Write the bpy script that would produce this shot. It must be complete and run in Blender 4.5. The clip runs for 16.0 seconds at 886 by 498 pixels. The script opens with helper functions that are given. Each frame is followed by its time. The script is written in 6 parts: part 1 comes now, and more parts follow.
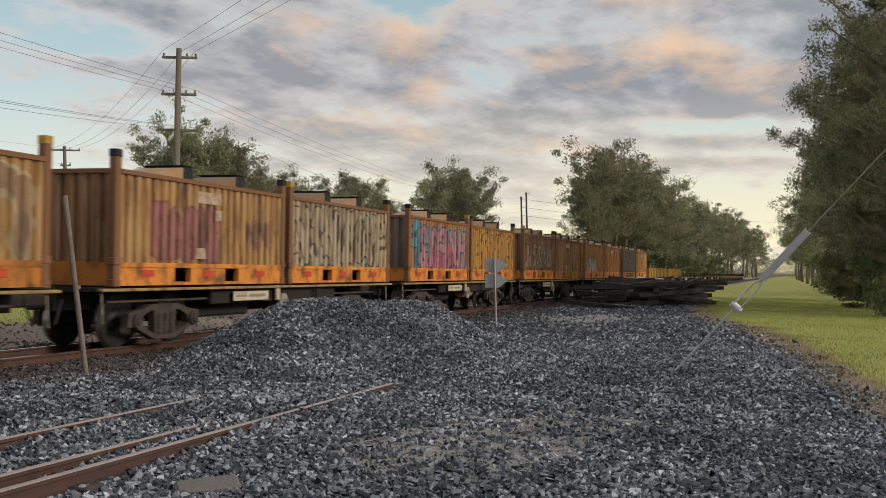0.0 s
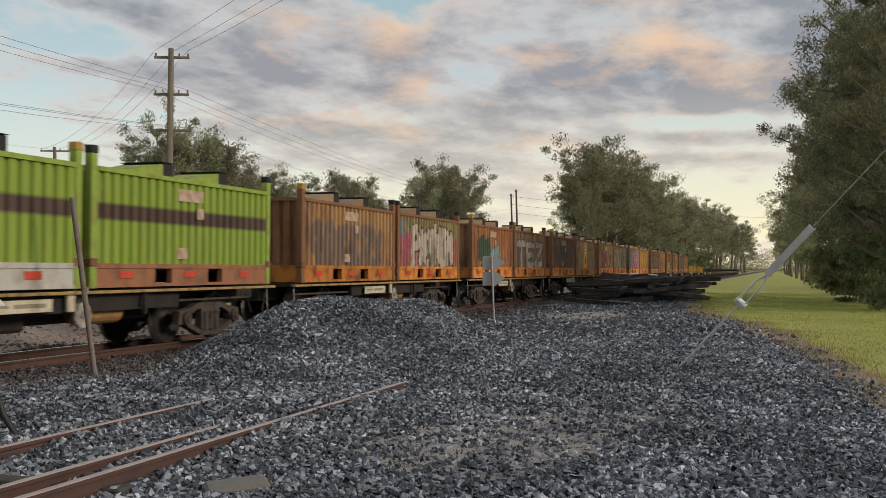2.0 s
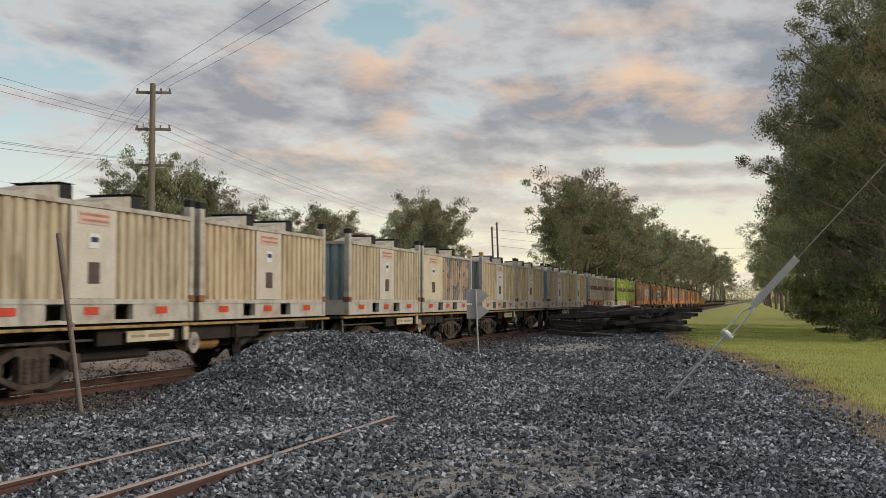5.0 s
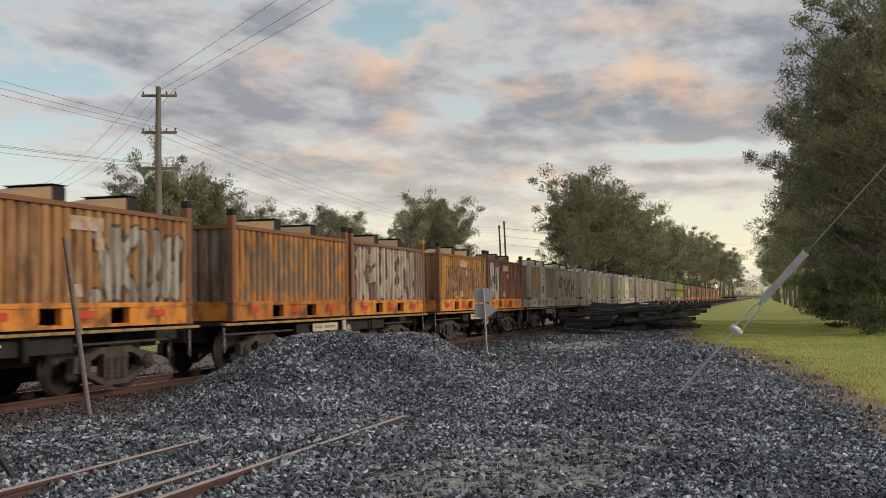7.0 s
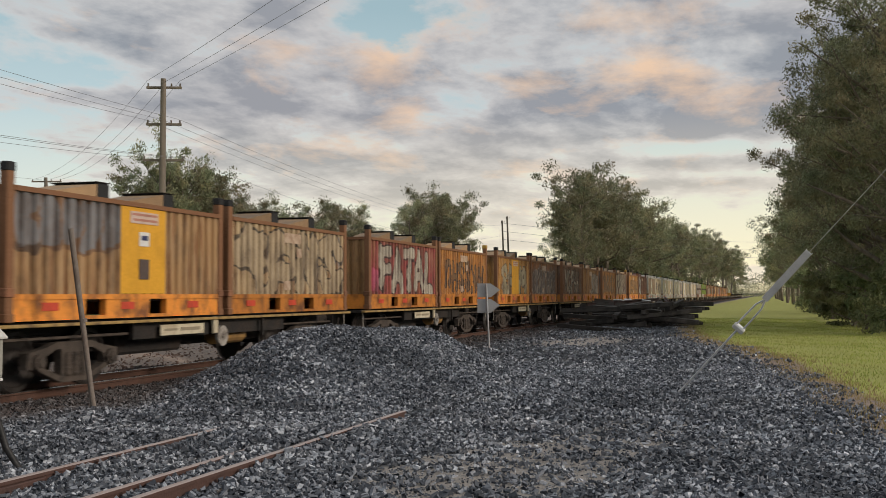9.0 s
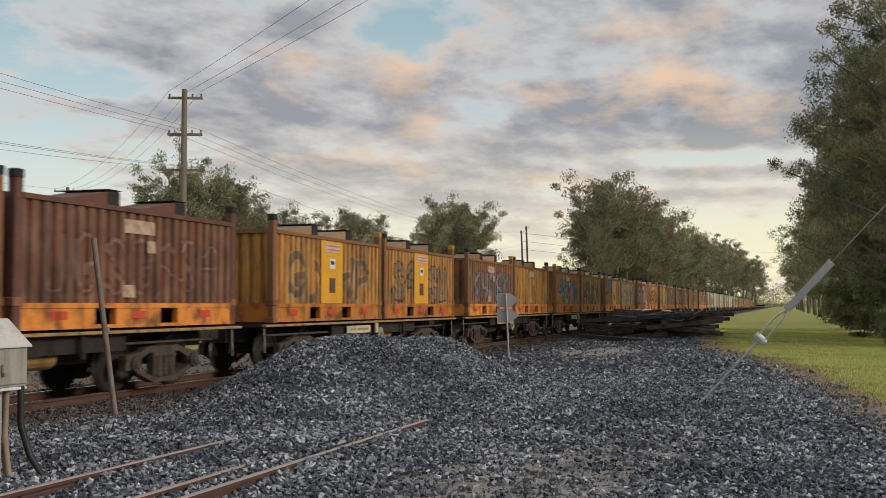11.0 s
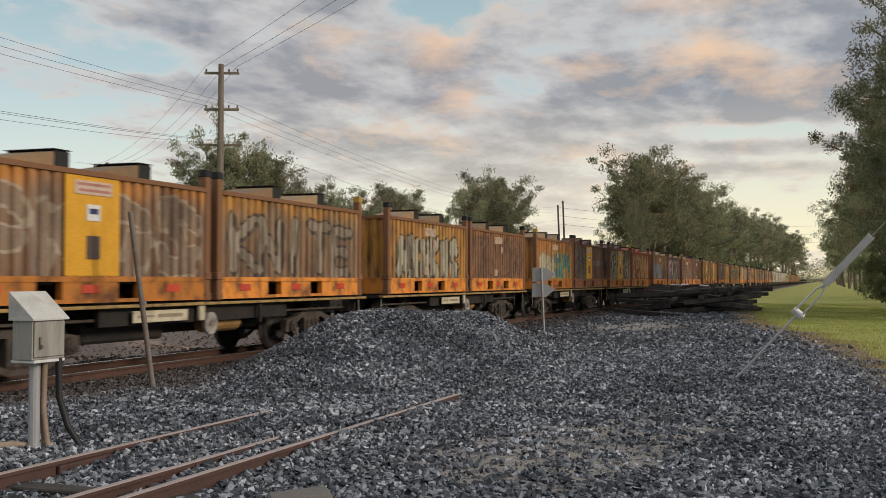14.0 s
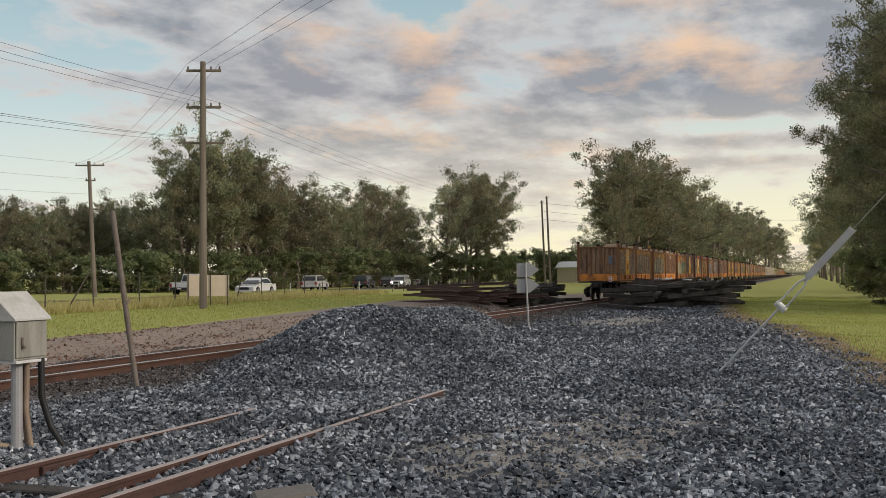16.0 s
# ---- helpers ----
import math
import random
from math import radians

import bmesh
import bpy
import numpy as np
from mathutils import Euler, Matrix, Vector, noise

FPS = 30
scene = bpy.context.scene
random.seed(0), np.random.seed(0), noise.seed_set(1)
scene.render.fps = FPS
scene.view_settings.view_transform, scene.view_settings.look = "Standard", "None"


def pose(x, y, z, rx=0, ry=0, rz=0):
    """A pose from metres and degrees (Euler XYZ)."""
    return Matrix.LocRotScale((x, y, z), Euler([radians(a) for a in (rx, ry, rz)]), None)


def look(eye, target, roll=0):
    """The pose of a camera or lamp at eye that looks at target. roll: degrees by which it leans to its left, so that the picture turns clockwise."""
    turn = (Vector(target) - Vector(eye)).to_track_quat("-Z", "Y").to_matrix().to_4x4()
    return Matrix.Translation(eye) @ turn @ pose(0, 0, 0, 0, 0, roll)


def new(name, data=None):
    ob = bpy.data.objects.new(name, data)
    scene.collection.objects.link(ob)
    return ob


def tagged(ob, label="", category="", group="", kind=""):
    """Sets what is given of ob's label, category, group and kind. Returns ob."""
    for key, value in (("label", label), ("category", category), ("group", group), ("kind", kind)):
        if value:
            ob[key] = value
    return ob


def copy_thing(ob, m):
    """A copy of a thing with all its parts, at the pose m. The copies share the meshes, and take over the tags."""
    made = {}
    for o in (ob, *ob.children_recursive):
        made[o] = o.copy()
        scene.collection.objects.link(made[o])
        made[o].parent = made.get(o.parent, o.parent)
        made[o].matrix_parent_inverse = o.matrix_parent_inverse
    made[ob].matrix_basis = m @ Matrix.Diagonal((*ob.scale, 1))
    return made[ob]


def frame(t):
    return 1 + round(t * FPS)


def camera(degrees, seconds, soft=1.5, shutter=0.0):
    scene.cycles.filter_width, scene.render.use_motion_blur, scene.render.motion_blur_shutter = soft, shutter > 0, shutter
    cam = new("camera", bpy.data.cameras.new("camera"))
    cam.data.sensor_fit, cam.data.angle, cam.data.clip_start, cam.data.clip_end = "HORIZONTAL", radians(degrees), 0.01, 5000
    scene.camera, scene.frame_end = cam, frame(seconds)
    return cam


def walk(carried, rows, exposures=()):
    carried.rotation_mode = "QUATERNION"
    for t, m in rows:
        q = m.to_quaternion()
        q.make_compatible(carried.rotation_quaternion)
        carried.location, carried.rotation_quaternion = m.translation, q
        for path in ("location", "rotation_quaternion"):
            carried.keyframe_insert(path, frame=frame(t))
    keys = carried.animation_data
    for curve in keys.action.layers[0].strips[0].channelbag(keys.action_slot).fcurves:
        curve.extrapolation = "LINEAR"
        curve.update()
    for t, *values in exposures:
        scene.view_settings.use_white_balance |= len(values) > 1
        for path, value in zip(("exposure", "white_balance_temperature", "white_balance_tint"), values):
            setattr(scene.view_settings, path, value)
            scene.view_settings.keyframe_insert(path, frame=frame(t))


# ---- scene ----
cam = camera(45.1, 16.0, 0.7, 0.12)
PATH = [
    (0, (0.425, 0.145, 1.428), (-0.189, 2.048, 1.467), 0.9),
    (0.5, (0.416, 0.155, 1.429), (-0.217, 2.052, 1.462), 0.8),
    (1, (0.368, 0.159, 1.418), (-0.274, 2.052, 1.446), 0.6),
    (1.5, (0.271, 0.065, 1.438), (-0.357, 1.963, 1.467), 0.4),
    (2, (0.184, 0.004, 1.438), (-0.41, 1.914, 1.473), 0.4),
    (2.5, (0.139, -0.042, 1.435), (-0.426, 1.876, 1.481), 0.4),
    (3, (0.096, -0.05, 1.443), (-0.454, 1.872, 1.503), 0.5),
    (3.5, (0.078, -0.045, 1.449), (-0.47, 1.877, 1.525), 0.6),
    (4, (0.085, -0.057, 1.446), (-0.466, 1.864, 1.537), 0.5),
    (6.5, (0.092, -0.029, 1.446), (-0.477, 1.886, 1.547), -0.6),
    (7, (0.089, -0.008, 1.442), (-0.483, 1.906, 1.538), -0.7),
    (7.5, (0.085, -0.019, 1.44), (-0.486, 1.896, 1.53), -0.7),
    (8, (0.065, -0.026, 1.444), (-0.505, 1.889, 1.529), -0.6),
    (8.5, (0.07, -0.039, 1.444), (-0.502, 1.875, 1.528), -0.3),
    (9, (0.079, -0.051, 1.448), (-0.498, 1.862, 1.534), -0.1),
    (11.5, (0.06, -0.069, 1.443), (-0.561, 1.829, 1.549), -0.0),
    (12, (0.07, -0.066, 1.44), (-0.563, 1.829, 1.541), 0.0),
    (12.5, (0.075, -0.06, 1.435), (-0.573, 1.83, 1.528), 0.1),
    (13, (0.05, -0.072, 1.434), (-0.611, 1.814, 1.516), 0.2),
    (13.5, (0.045, -0.066, 1.433), (-0.627, 1.816, 1.502), 0.1),
    (14, (0.088, -0.034, 1.434), (-0.588, 1.848, 1.491), 0.1),
    (14.5, (0.111, -0.005, 1.438), (-0.559, 1.879, 1.488), -0.1),
    (15, (0.112, -0.017, 1.439), (-0.548, 1.87, 1.485), -0.2),
    (15.5, (0.096, -0.036, 1.441), (-0.555, 1.854, 1.488), -0.3),
    (16, (0.096, -0.032, 1.435), (-0.552, 1.859, 1.485), -0.4),
]
walk(cam, [(t, look(eye, target, roll)) for t, eye, target, roll in PATH])


# ---- world, sun and exposure ----
def build_world():
    world = bpy.data.worlds.new("dusk_sky")
    scene.world = world
    world.use_nodes = True
    nt = world.node_tree
    nt.nodes.clear()
    N, L = nt.nodes.new, nt.links.new

    def math_node(op, a, b=None, c=None):
        n = N("ShaderNodeMath")
        n.operation = op
        for i, v in enumerate((a, b, c)):
            if v is None:
                continue
            if isinstance(v, (int, float)):
                n.inputs[i].default_value = v
            else:
                L(v, n.inputs[i])
        return n.outputs[0]

    def mix(fac, a, b):
        n = N("ShaderNodeMix")
        n.data_type = "RGBA"
        for sock, v in ((n.inputs[0], fac), (n.inputs[6], a), (n.inputs[7], b)):
            if isinstance(v, (int, float, tuple)):
                sock.default_value = v
            else:
                L(v, sock)
        return n.outputs[2]

    def ramp(v, stops):
        n = N("ShaderNodeValToRGB")
        n.color_ramp.elements[0].position, n.color_ramp.elements[0].color = stops[0][0], (*[stops[0][1]] * 3, 1)
        n.color_ramp.elements[1].position, n.color_ramp.elements[1].color = stops[-1][0], (*[stops[-1][1]] * 3, 1)
        L(v, n.inputs[0])
        return n.outputs[0]

    tc = N("ShaderNodeTexCoord")
    sep = N("ShaderNodeSeparateXYZ")
    L(tc.outputs["Generated"], sep.inputs[0])
    X, Y, Z = sep.outputs
    zz = math_node("MAXIMUM", Z, 0.0)
    den = math_node("ADD", zz, 0.16)
    px, py = math_node("DIVIDE", X, den), math_node("DIVIDE", Y, den)
    comb = N("ShaderNodeCombineXYZ")
    L(px, comb.inputs[0]), L(py, comb.inputs[1])

    def noise_tex(scale, detail, rough, offset, stretch=(1, 1, 1), distortion=0.0):
        mp = N("ShaderNodeMapping")
        mp.inputs["Location"].default_value = offset
        mp.inputs["Scale"].default_value = stretch
        L(comb.outputs[0], mp.inputs[0])
        n = N("ShaderNodeTexNoise")
        n.inputs["Scale"].default_value, n.inputs["Detail"].default_value = scale, detail
        n.inputs["Roughness"].default_value, n.inputs["Distortion"].default_value = rough, distortion
        L(mp.outputs[0], n.inputs["Vector"])
        return n.outputs["Fac"]

    sky = N("ShaderNodeTexSky")
    sky.sky_type, sky.sun_disc = "NISHITA", False
    sky.sun_elevation, sky.sun_rotation = radians(22), radians(94)
    sky.air_density, sky.dust_density, sky.ozone_density = 1.0, 1.2, 1.5
    sk = N("ShaderNodeMix")
    sk.data_type, sk.blend_type = "RGBA", "MULTIPLY"
    sk.inputs[0].default_value = 1.0
    L(sky.outputs[0], sk.inputs[6])
    sk.inputs[7].default_value = (SKY * 1.05, SKY * 1.0, SKY * 0.92, 1)
    clear = mix(0.7, sk.outputs[2], (0.46, 0.64, 0.69, 1))
    clear = mix(ramp(Z, ((0.03, 0.75), (0.26, 0.0))), clear, (0.86, 0.96, 0.96, 1))
    # pale yellow band low over the horizon along the line of the track
    low = ramp(Z, ((0.0, 1.0), (0.17, 0.0)))
    toward = ramp(Y, ((0.55, 0.0), (1.0, 1.0)))
    clear = mix(math_node("MULTIPLY", low, toward), clear, (1.12, 0.98, 0.62, 1))

    az = math_node("MULTIPLY", math_node("ARCTAN2", math_node("MULTIPLY", X, -1.0), Y), 57.3)
    el = math_node("MULTIPLY", math_node("ARCSINE", Z), 57.3)
    big = noise_tex(1.05, 8, 0.55, (3.1, 1.7, 0), (1.0, 0.75, 1), 0.2)
    fine = noise_tex(4.2, 9, 0.60, (0.4, 5.2, 0), (1.0, 0.8, 1), 0.15)
    dens = math_node("ADD", math_node("MULTIPLY", big, 0.56), math_node("MULTIPLY", fine, 0.46))

    def drift(a, e, wa, we, gain):
        u, w = math_node("DIVIDE", math_node("SUBTRACT", az, a), wa), math_node("DIVIDE", math_node("SUBTRACT", el, e), we)
        d = math_node("ADD", math_node("MULTIPLY", u, u), math_node("MULTIPLY", w, w))
        return math_node("MULTIPLY", math_node("EXPONENT", math_node("MULTIPLY", d, -1.0)), gain)

    def total(list_of):
        s = list_of[0]
        for x in list_of[1:]:
            s = math_node("ADD", s, x)
        return s

    # breaks of clear sky, and the cloud bank that closes it
    gap = total([drift(44, 16, 6, 4.5, 0.17), drift(39.5, 13.0, 5, 5, 0.07), drift(38, 6.0, 6, 2.5, 0.05), drift(36.5, 11.5, 4, 1.6, 0.07), drift(39, 5.4, 5, 1.5, 0.07), drift(31, 12.2, 1.6, 0.9, 0.06), drift(20.5, 14.8, 3, 0.8, 0.04), drift(42, 9, 5, 1.6, 0.06), drift(31, 8.5, 3, 1.2, 0.05), drift(27.5, 5.5, 2.5, 1.5, 0.05), drift(2, 7.6, 9, 0.5, 0.20), drift(4, 6.3, 8, 0.35, 0.10), drift(0, 3.0, 16, 2.2, 0.15), drift(24, 9.0, 3.0, 0.9, 0.04)])
    bank = total([drift(18, 11, 15, 6, 0.065), drift(2, 13, 14, 5, 0.07), drift(29, 14.5, 8, 4, 0.075)])
    dens2 = math_node("SUBTRACT", math_node("ADD", dens, bank), gap)
    cover = ramp(dens2, ((0.425, 0.0), (0.505, 1.0)))
    thick = ramp(dens2, ((0.475, 0.0), (0.60, 1.0)))
    body = mix(thick, (0.68, 0.68, 0.68, 1), (0.315, 0.345, 0.39, 1))
    warm_n = noise_tex(3.2, 9, 0.62, (7.6, 2.3, 0), (1.0, 0.7, 1), 0.2)
    warm = total([drift(19.3, 13.2, 2.4, 1.5, 0.24), drift(18.6, 9.8, 1.6, 1.2, 0.26), drift(20.3, 11.4, 1.7, 1.3, 0.17), drift(11.5, 11.2, 2.2, 0.7, 0.15), drift(6.5, 11.8, 2.6, 1.0, 0.17), drift(1.6, 10.0, 4.0, 1.5, 0.17),
                  drift(40.0, 8.1, 2.2, 0.9, 0.22), drift(11.5, 6.6, 2.6, 0.8, 0.17), drift(22.5, 4.6, 4.0, 0.9, 0.12), drift(27, 7.6, 3.0, 0.9, 0.08), drift(36.5, 13.3, 1.6, 0.8, 0.07)])
    lit = ramp(math_node("ADD", warm_n, warm), ((0.55, 0.0), (0.80, 1.0)))
    body = mix(math_node("MULTIPLY", lit, 0.85), body, (0.95, 0.66, 0.45, 1))
    rosy = ramp(noise_tex(0.8, 4, 0.5, (1.3, 9.1, 0)), ((0.40, 0.0), (0.62, 1.0)))
    body = mix(math_node("MULTIPLY", rosy, 0.12), body, (0.62, 0.47, 0.43, 1))
    body = mix(math_node("MULTIPLY", math_node("MULTIPLY", low, toward), 0.8), body, (1.12, 0.98, 0.72, 1))
    col = mix(cover, clear, body)
    # below the horizon
    col = mix(ramp(Z, ((-0.02, 1.0), (0.0, 0.0))), col, (0.12, 0.12, 0.10, 1))
    bg, out = N("ShaderNodeBackground"), N("ShaderNodeOutputWorld")
    L(col, bg.inputs[0])
    bg.inputs[1].default_value = 1.0
    L(bg.outputs[0], out.inputs[0])


SKY = 0.10
build_world()
sun = new("sun", bpy.data.lights.new("sun", "SUN"))
sun.data.energy, sun.data.angle, sun.data.color = 2.15, radians(14), (1.0, 0.86, 0.72)
sun.matrix_world = look((0, 0, 30), (-30 * 0.97, 30 * 0.06, 30 - 30 * 0.40))
scene.view_settings.exposure = -0.1


# ---- materials ----
def nodes_of(name):
    m = bpy.data.materials.new(name)
    m.use_nodes = True
    nt = m.node_tree
    return m, nt, nt.nodes["Principled BSDF"]


def noise_at(nt, coord, scale, detail=4, rough=0.55, stretch=None, loc=None):
    n = nt.nodes.new("ShaderNodeTexNoise")
    n.inputs["Scale"].default_value, n.inputs["Detail"].default_value, n.inputs["Roughness"].default_value = scale, detail, rough
    if stretch or loc:
        mp = nt.nodes.new("ShaderNodeMapping")
        mp.inputs["Scale"].default_value = stretch or (1, 1, 1)
        mp.inputs["Location"].default_value = loc or (0, 0, 0)
        nt.links.new(coord, mp.inputs[0])
        coord = mp.outputs[0]
    nt.links.new(coord, n.inputs["Vector"])
    return n.outputs["Fac"]


def ramp_of(nt, v, a, b, lo=0.0, hi=1.0):
    n = nt.nodes.new("ShaderNodeMapRange")
    n.interpolation_type = "SMOOTHSTEP"
    if a > b:
        a, b, lo, hi = b, a, hi, lo
    n.inputs[1].default_value, n.inputs[2].default_value = a, b
    n.inputs[3].default_value, n.inputs[4].default_value = lo, hi
    nt.links.new(v, n.inputs[0])
    return n.outputs[0]


def blend(nt, fac, a, b, kind="MIX"):
    n = nt.nodes.new("ShaderNodeMix")
    n.data_type, n.blend_type = "RGBA", kind
    for s, v in ((n.inputs[0], fac), (n.inputs[6], a), (n.inputs[7], b)):
        if isinstance(v, (int, float)):
            s.default_value = v
        elif isinstance(v, tuple):
            s.default_value = (*v[:3], 1)
        else:
            nt.links.new(v, s)
    return n.outputs[2]


def bump_to(nt, bsdf, height, strength, distance):
    b = nt.nodes.new("ShaderNodeBump")
    b.inputs["Strength"].default_value, b.inputs["Distance"].default_value = strength, distance
    nt.links.new(height, b.inputs["Height"])
    nt.links.new(b.outputs[0], bsdf.inputs["Normal"])


def mat(name, color, rough=0.7, metal=0.0, dirt=None, amount=0.5, scale=3.0, grain=60.0, bump=0.2, dist=0.004, stretch=None, rand=0.0):
    """Paint, wood, metal and the like: a base colour, patches of dirt or wear at a large scale, and grain."""
    m, nt, bs = nodes_of(name)
    co = nt.nodes.new("ShaderNodeTexCoord").outputs["Object"]
    dirt = dirt or tuple(c * 0.45 for c in color)
    big = ramp_of(nt, noise_at(nt, co, scale, 5, 0.6, stretch), 0.42, 0.68, 0, amount)
    small = noise_at(nt, co, grain, 4, 0.6, stretch)
    col = blend(nt, big, color, dirt)
    col = blend(nt, ramp_of(nt, small, 0.3, 0.7, 0.0, 0.35), col, tuple(c * 0.6 for c in color))
    if rand:
        oi = nt.nodes.new("ShaderNodeObjectInfo")
        v = ramp_of(nt, oi.outputs["Random"], 0, 1, 1 - rand, 1 + rand)
        hsv = nt.nodes.new("ShaderNodeHueSaturation")
        nt.links.new(v, hsv.inputs["Value"])
        nt.links.new(col, hsv.inputs["Color"])
        col = hsv.outputs[0]
    nt.links.new(col, bs.inputs["Base Color"])
    bs.inputs["Metallic"].default_value = metal
    nt.links.new(ramp_of(nt, small, 0.2, 0.8, max(0.05, rough - 0.12), min(1, rough + 0.12)), bs.inputs["Roughness"])
    if bump:
        bump_to(nt, bs, small, bump, dist)
    return m


def glow(name, color, strength):
    m, nt, bs = nodes_of(name)
    bs.inputs["Base Color"].default_value = (*color, 1)
    bs.inputs["Emission Color"].default_value = (*color, 1)
    bs.inputs["Emission Strength"].default_value = strength
    return m


def stone_mat():
    m, nt, bs = nodes_of("crushed_stone")
    geo = nt.nodes.new("ShaderNodeNewGeometry")
    isl = geo.outputs["Random Per Island"]
    co = geo.outputs["Position"]
    patch = noise_at(nt, co, 0.5, 3)
    shade = nt.nodes.new("ShaderNodeMath")
    shade.operation = "POWER"
    nt.links.new(isl, shade.inputs[0])
    shade.inputs[1].default_value = 2.1
    col = blend(nt, shade.outputs[0], (0.030, 0.037, 0.050), (0.42, 0.45, 0.505))
    odd = ramp_of(nt, isl, 0.90, 0.98)
    col = blend(nt, odd, col, (0.46, 0.49, 0.54))
    worn = noise_at(nt, co, 0.8, 4, 0.55, (0.55, 1.0, 1.0), (3, 1, 0))
    dust = nt.nodes.new("ShaderNodeMath")
    dust.operation = "MULTIPLY"
    nt.links.new(ramp_of(nt, worn, 0.34, 0.66, 0.7, 1.4), dust.inputs[0])
    nt.links.new(ramp_of(nt, patch, 0.4, 0.7, 0.9, 1.2), dust.inputs[1])
    hsv = nt.nodes.new("ShaderNodeHueSaturation")
    nt.links.new(dust.outputs[0], hsv.inputs["Value"])
    nt.links.new(ramp_of(nt, worn, 0.45, 0.66, 1.0, 0.7), hsv.inputs["Saturation"])
    nt.links.new(col, hsv.inputs["Color"])
    col = hsv.outputs[0]
    col = blend(nt, ramp_of(nt, noise_at(nt, co, 40, 4), 0.38, 0.7, 0, 0.4), col, (0.055, 0.066, 0.088))
    sx = nt.nodes.new("ShaderNodeSeparateXYZ")
    nt.links.new(co, sx.inputs[0])
    col = blend(nt, ramp_of(nt, sx.outputs[0], -8.0, -9.6, 0.0, 0.8), col, (0.068, 0.050, 0.042))
    nt.links.new(col, bs.inputs["Base Color"])
    bs.inputs["Roughness"].default_value = 0.8
    bump_to(nt, bs, noise_at(nt, co, 70, 5, 0.7), 0.5, 0.006)
    return m


def ground_mat():
    """Ballast, bare earth, sand and grass, sorted by the masks that the ground sheet carries."""
    m, nt, bs = nodes_of("ground_cover")
    co = nt.nodes.new("ShaderNodeNewGeometry").outputs["Position"]
    at = nt.nodes.new("ShaderNodeAttribute")
    at.attribute_name = "zone"
    sp = nt.nodes.new("ShaderNodeSeparateColor")
    nt.links.new(at.outputs["Color"], sp.inputs[0])
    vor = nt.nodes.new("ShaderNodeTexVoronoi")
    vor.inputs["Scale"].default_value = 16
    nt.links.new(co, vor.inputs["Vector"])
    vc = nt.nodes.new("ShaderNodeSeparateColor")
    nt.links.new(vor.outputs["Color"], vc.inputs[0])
    # ballast tone kept dark to imitate shade in gaps under the loose stones
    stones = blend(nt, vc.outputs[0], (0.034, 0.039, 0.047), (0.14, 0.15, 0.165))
    # cell edges darker still: shade between stones, put into the colour
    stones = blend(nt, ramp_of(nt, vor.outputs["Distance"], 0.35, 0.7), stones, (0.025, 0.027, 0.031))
    n1 = noise_at(nt, co, 0.6, 5, 0.6)
    n2 = noise_at(nt, co, 9, 6, 0.65)
    n3 = noise_at(nt, co, 60, 4, 0.7)
    earth = blend(nt, n1, (0.24, 0.18, 0.145), (0.40, 0.32, 0.265))
    earth = blend(nt, ramp_of(nt, n2, 0.45, 0.65, 0, 0.7), earth, (0.15, 0.135, 0.13))
    earth = blend(nt, ramp_of(nt, n3, 0.5, 0.75, 0, 0.5), earth, (0.30, 0.26, 0.22))
    sand = blend(nt, n2, (0.23, 0.21, 0.195), (0.38, 0.35, 0.32))
    sand = blend(nt, ramp_of(nt, n3, 0.52, 0.7, 0, 0.7), sand, (0.16, 0.16, 0.16))
    grass = blend(nt, n1, (0.31, 0.33, 0.085), (0.48, 0.46, 0.16))
    grass = blend(nt, ramp_of(nt, n2, 0.5, 0.72, 0, 0.65), grass, (0.36, 0.32, 0.12))
    grass = blend(nt, ramp_of(nt, n3, 0.4, 0.75, 0, 0.5), grass, (0.15, 0.18, 0.04))

    def edge(mask, width):
        s = nt.nodes.new("ShaderNodeMath")
        s.operation = "MULTIPLY_ADD"
        nt.links.new(n2, s.inputs[0])
        s.inputs[1].default_value = width
        nt.links.new(mask, s.inputs[2])
        return ramp_of(nt, s.outputs[0], 0.5 + width * 0.5 - 0.12, 0.5 + width * 0.5 + 0.12)

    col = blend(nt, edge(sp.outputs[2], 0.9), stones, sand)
    col = blend(nt, edge(sp.outputs[1], 0.7), col, earth)
    col = blend(nt, edge(sp.outputs[0], 0.6), col, grass)
    nt.links.new(col, bs.inputs["Base Color"])
    bs.inputs["Roughness"].default_value = 0.92
    bs.inputs["Specular IOR Level"].default_value = 0.2
    hgt = nt.nodes.new("ShaderNodeMath")
    hgt.operation = "MULTIPLY_ADD"
    nt.links.new(n3, hgt.inputs[0])
    hgt.inputs[1].default_value = 0.6
    nt.links.new(n2, hgt.inputs[2])
    bump_to(nt, bs, hgt.outputs[0], 0.6, 0.05)
    return m


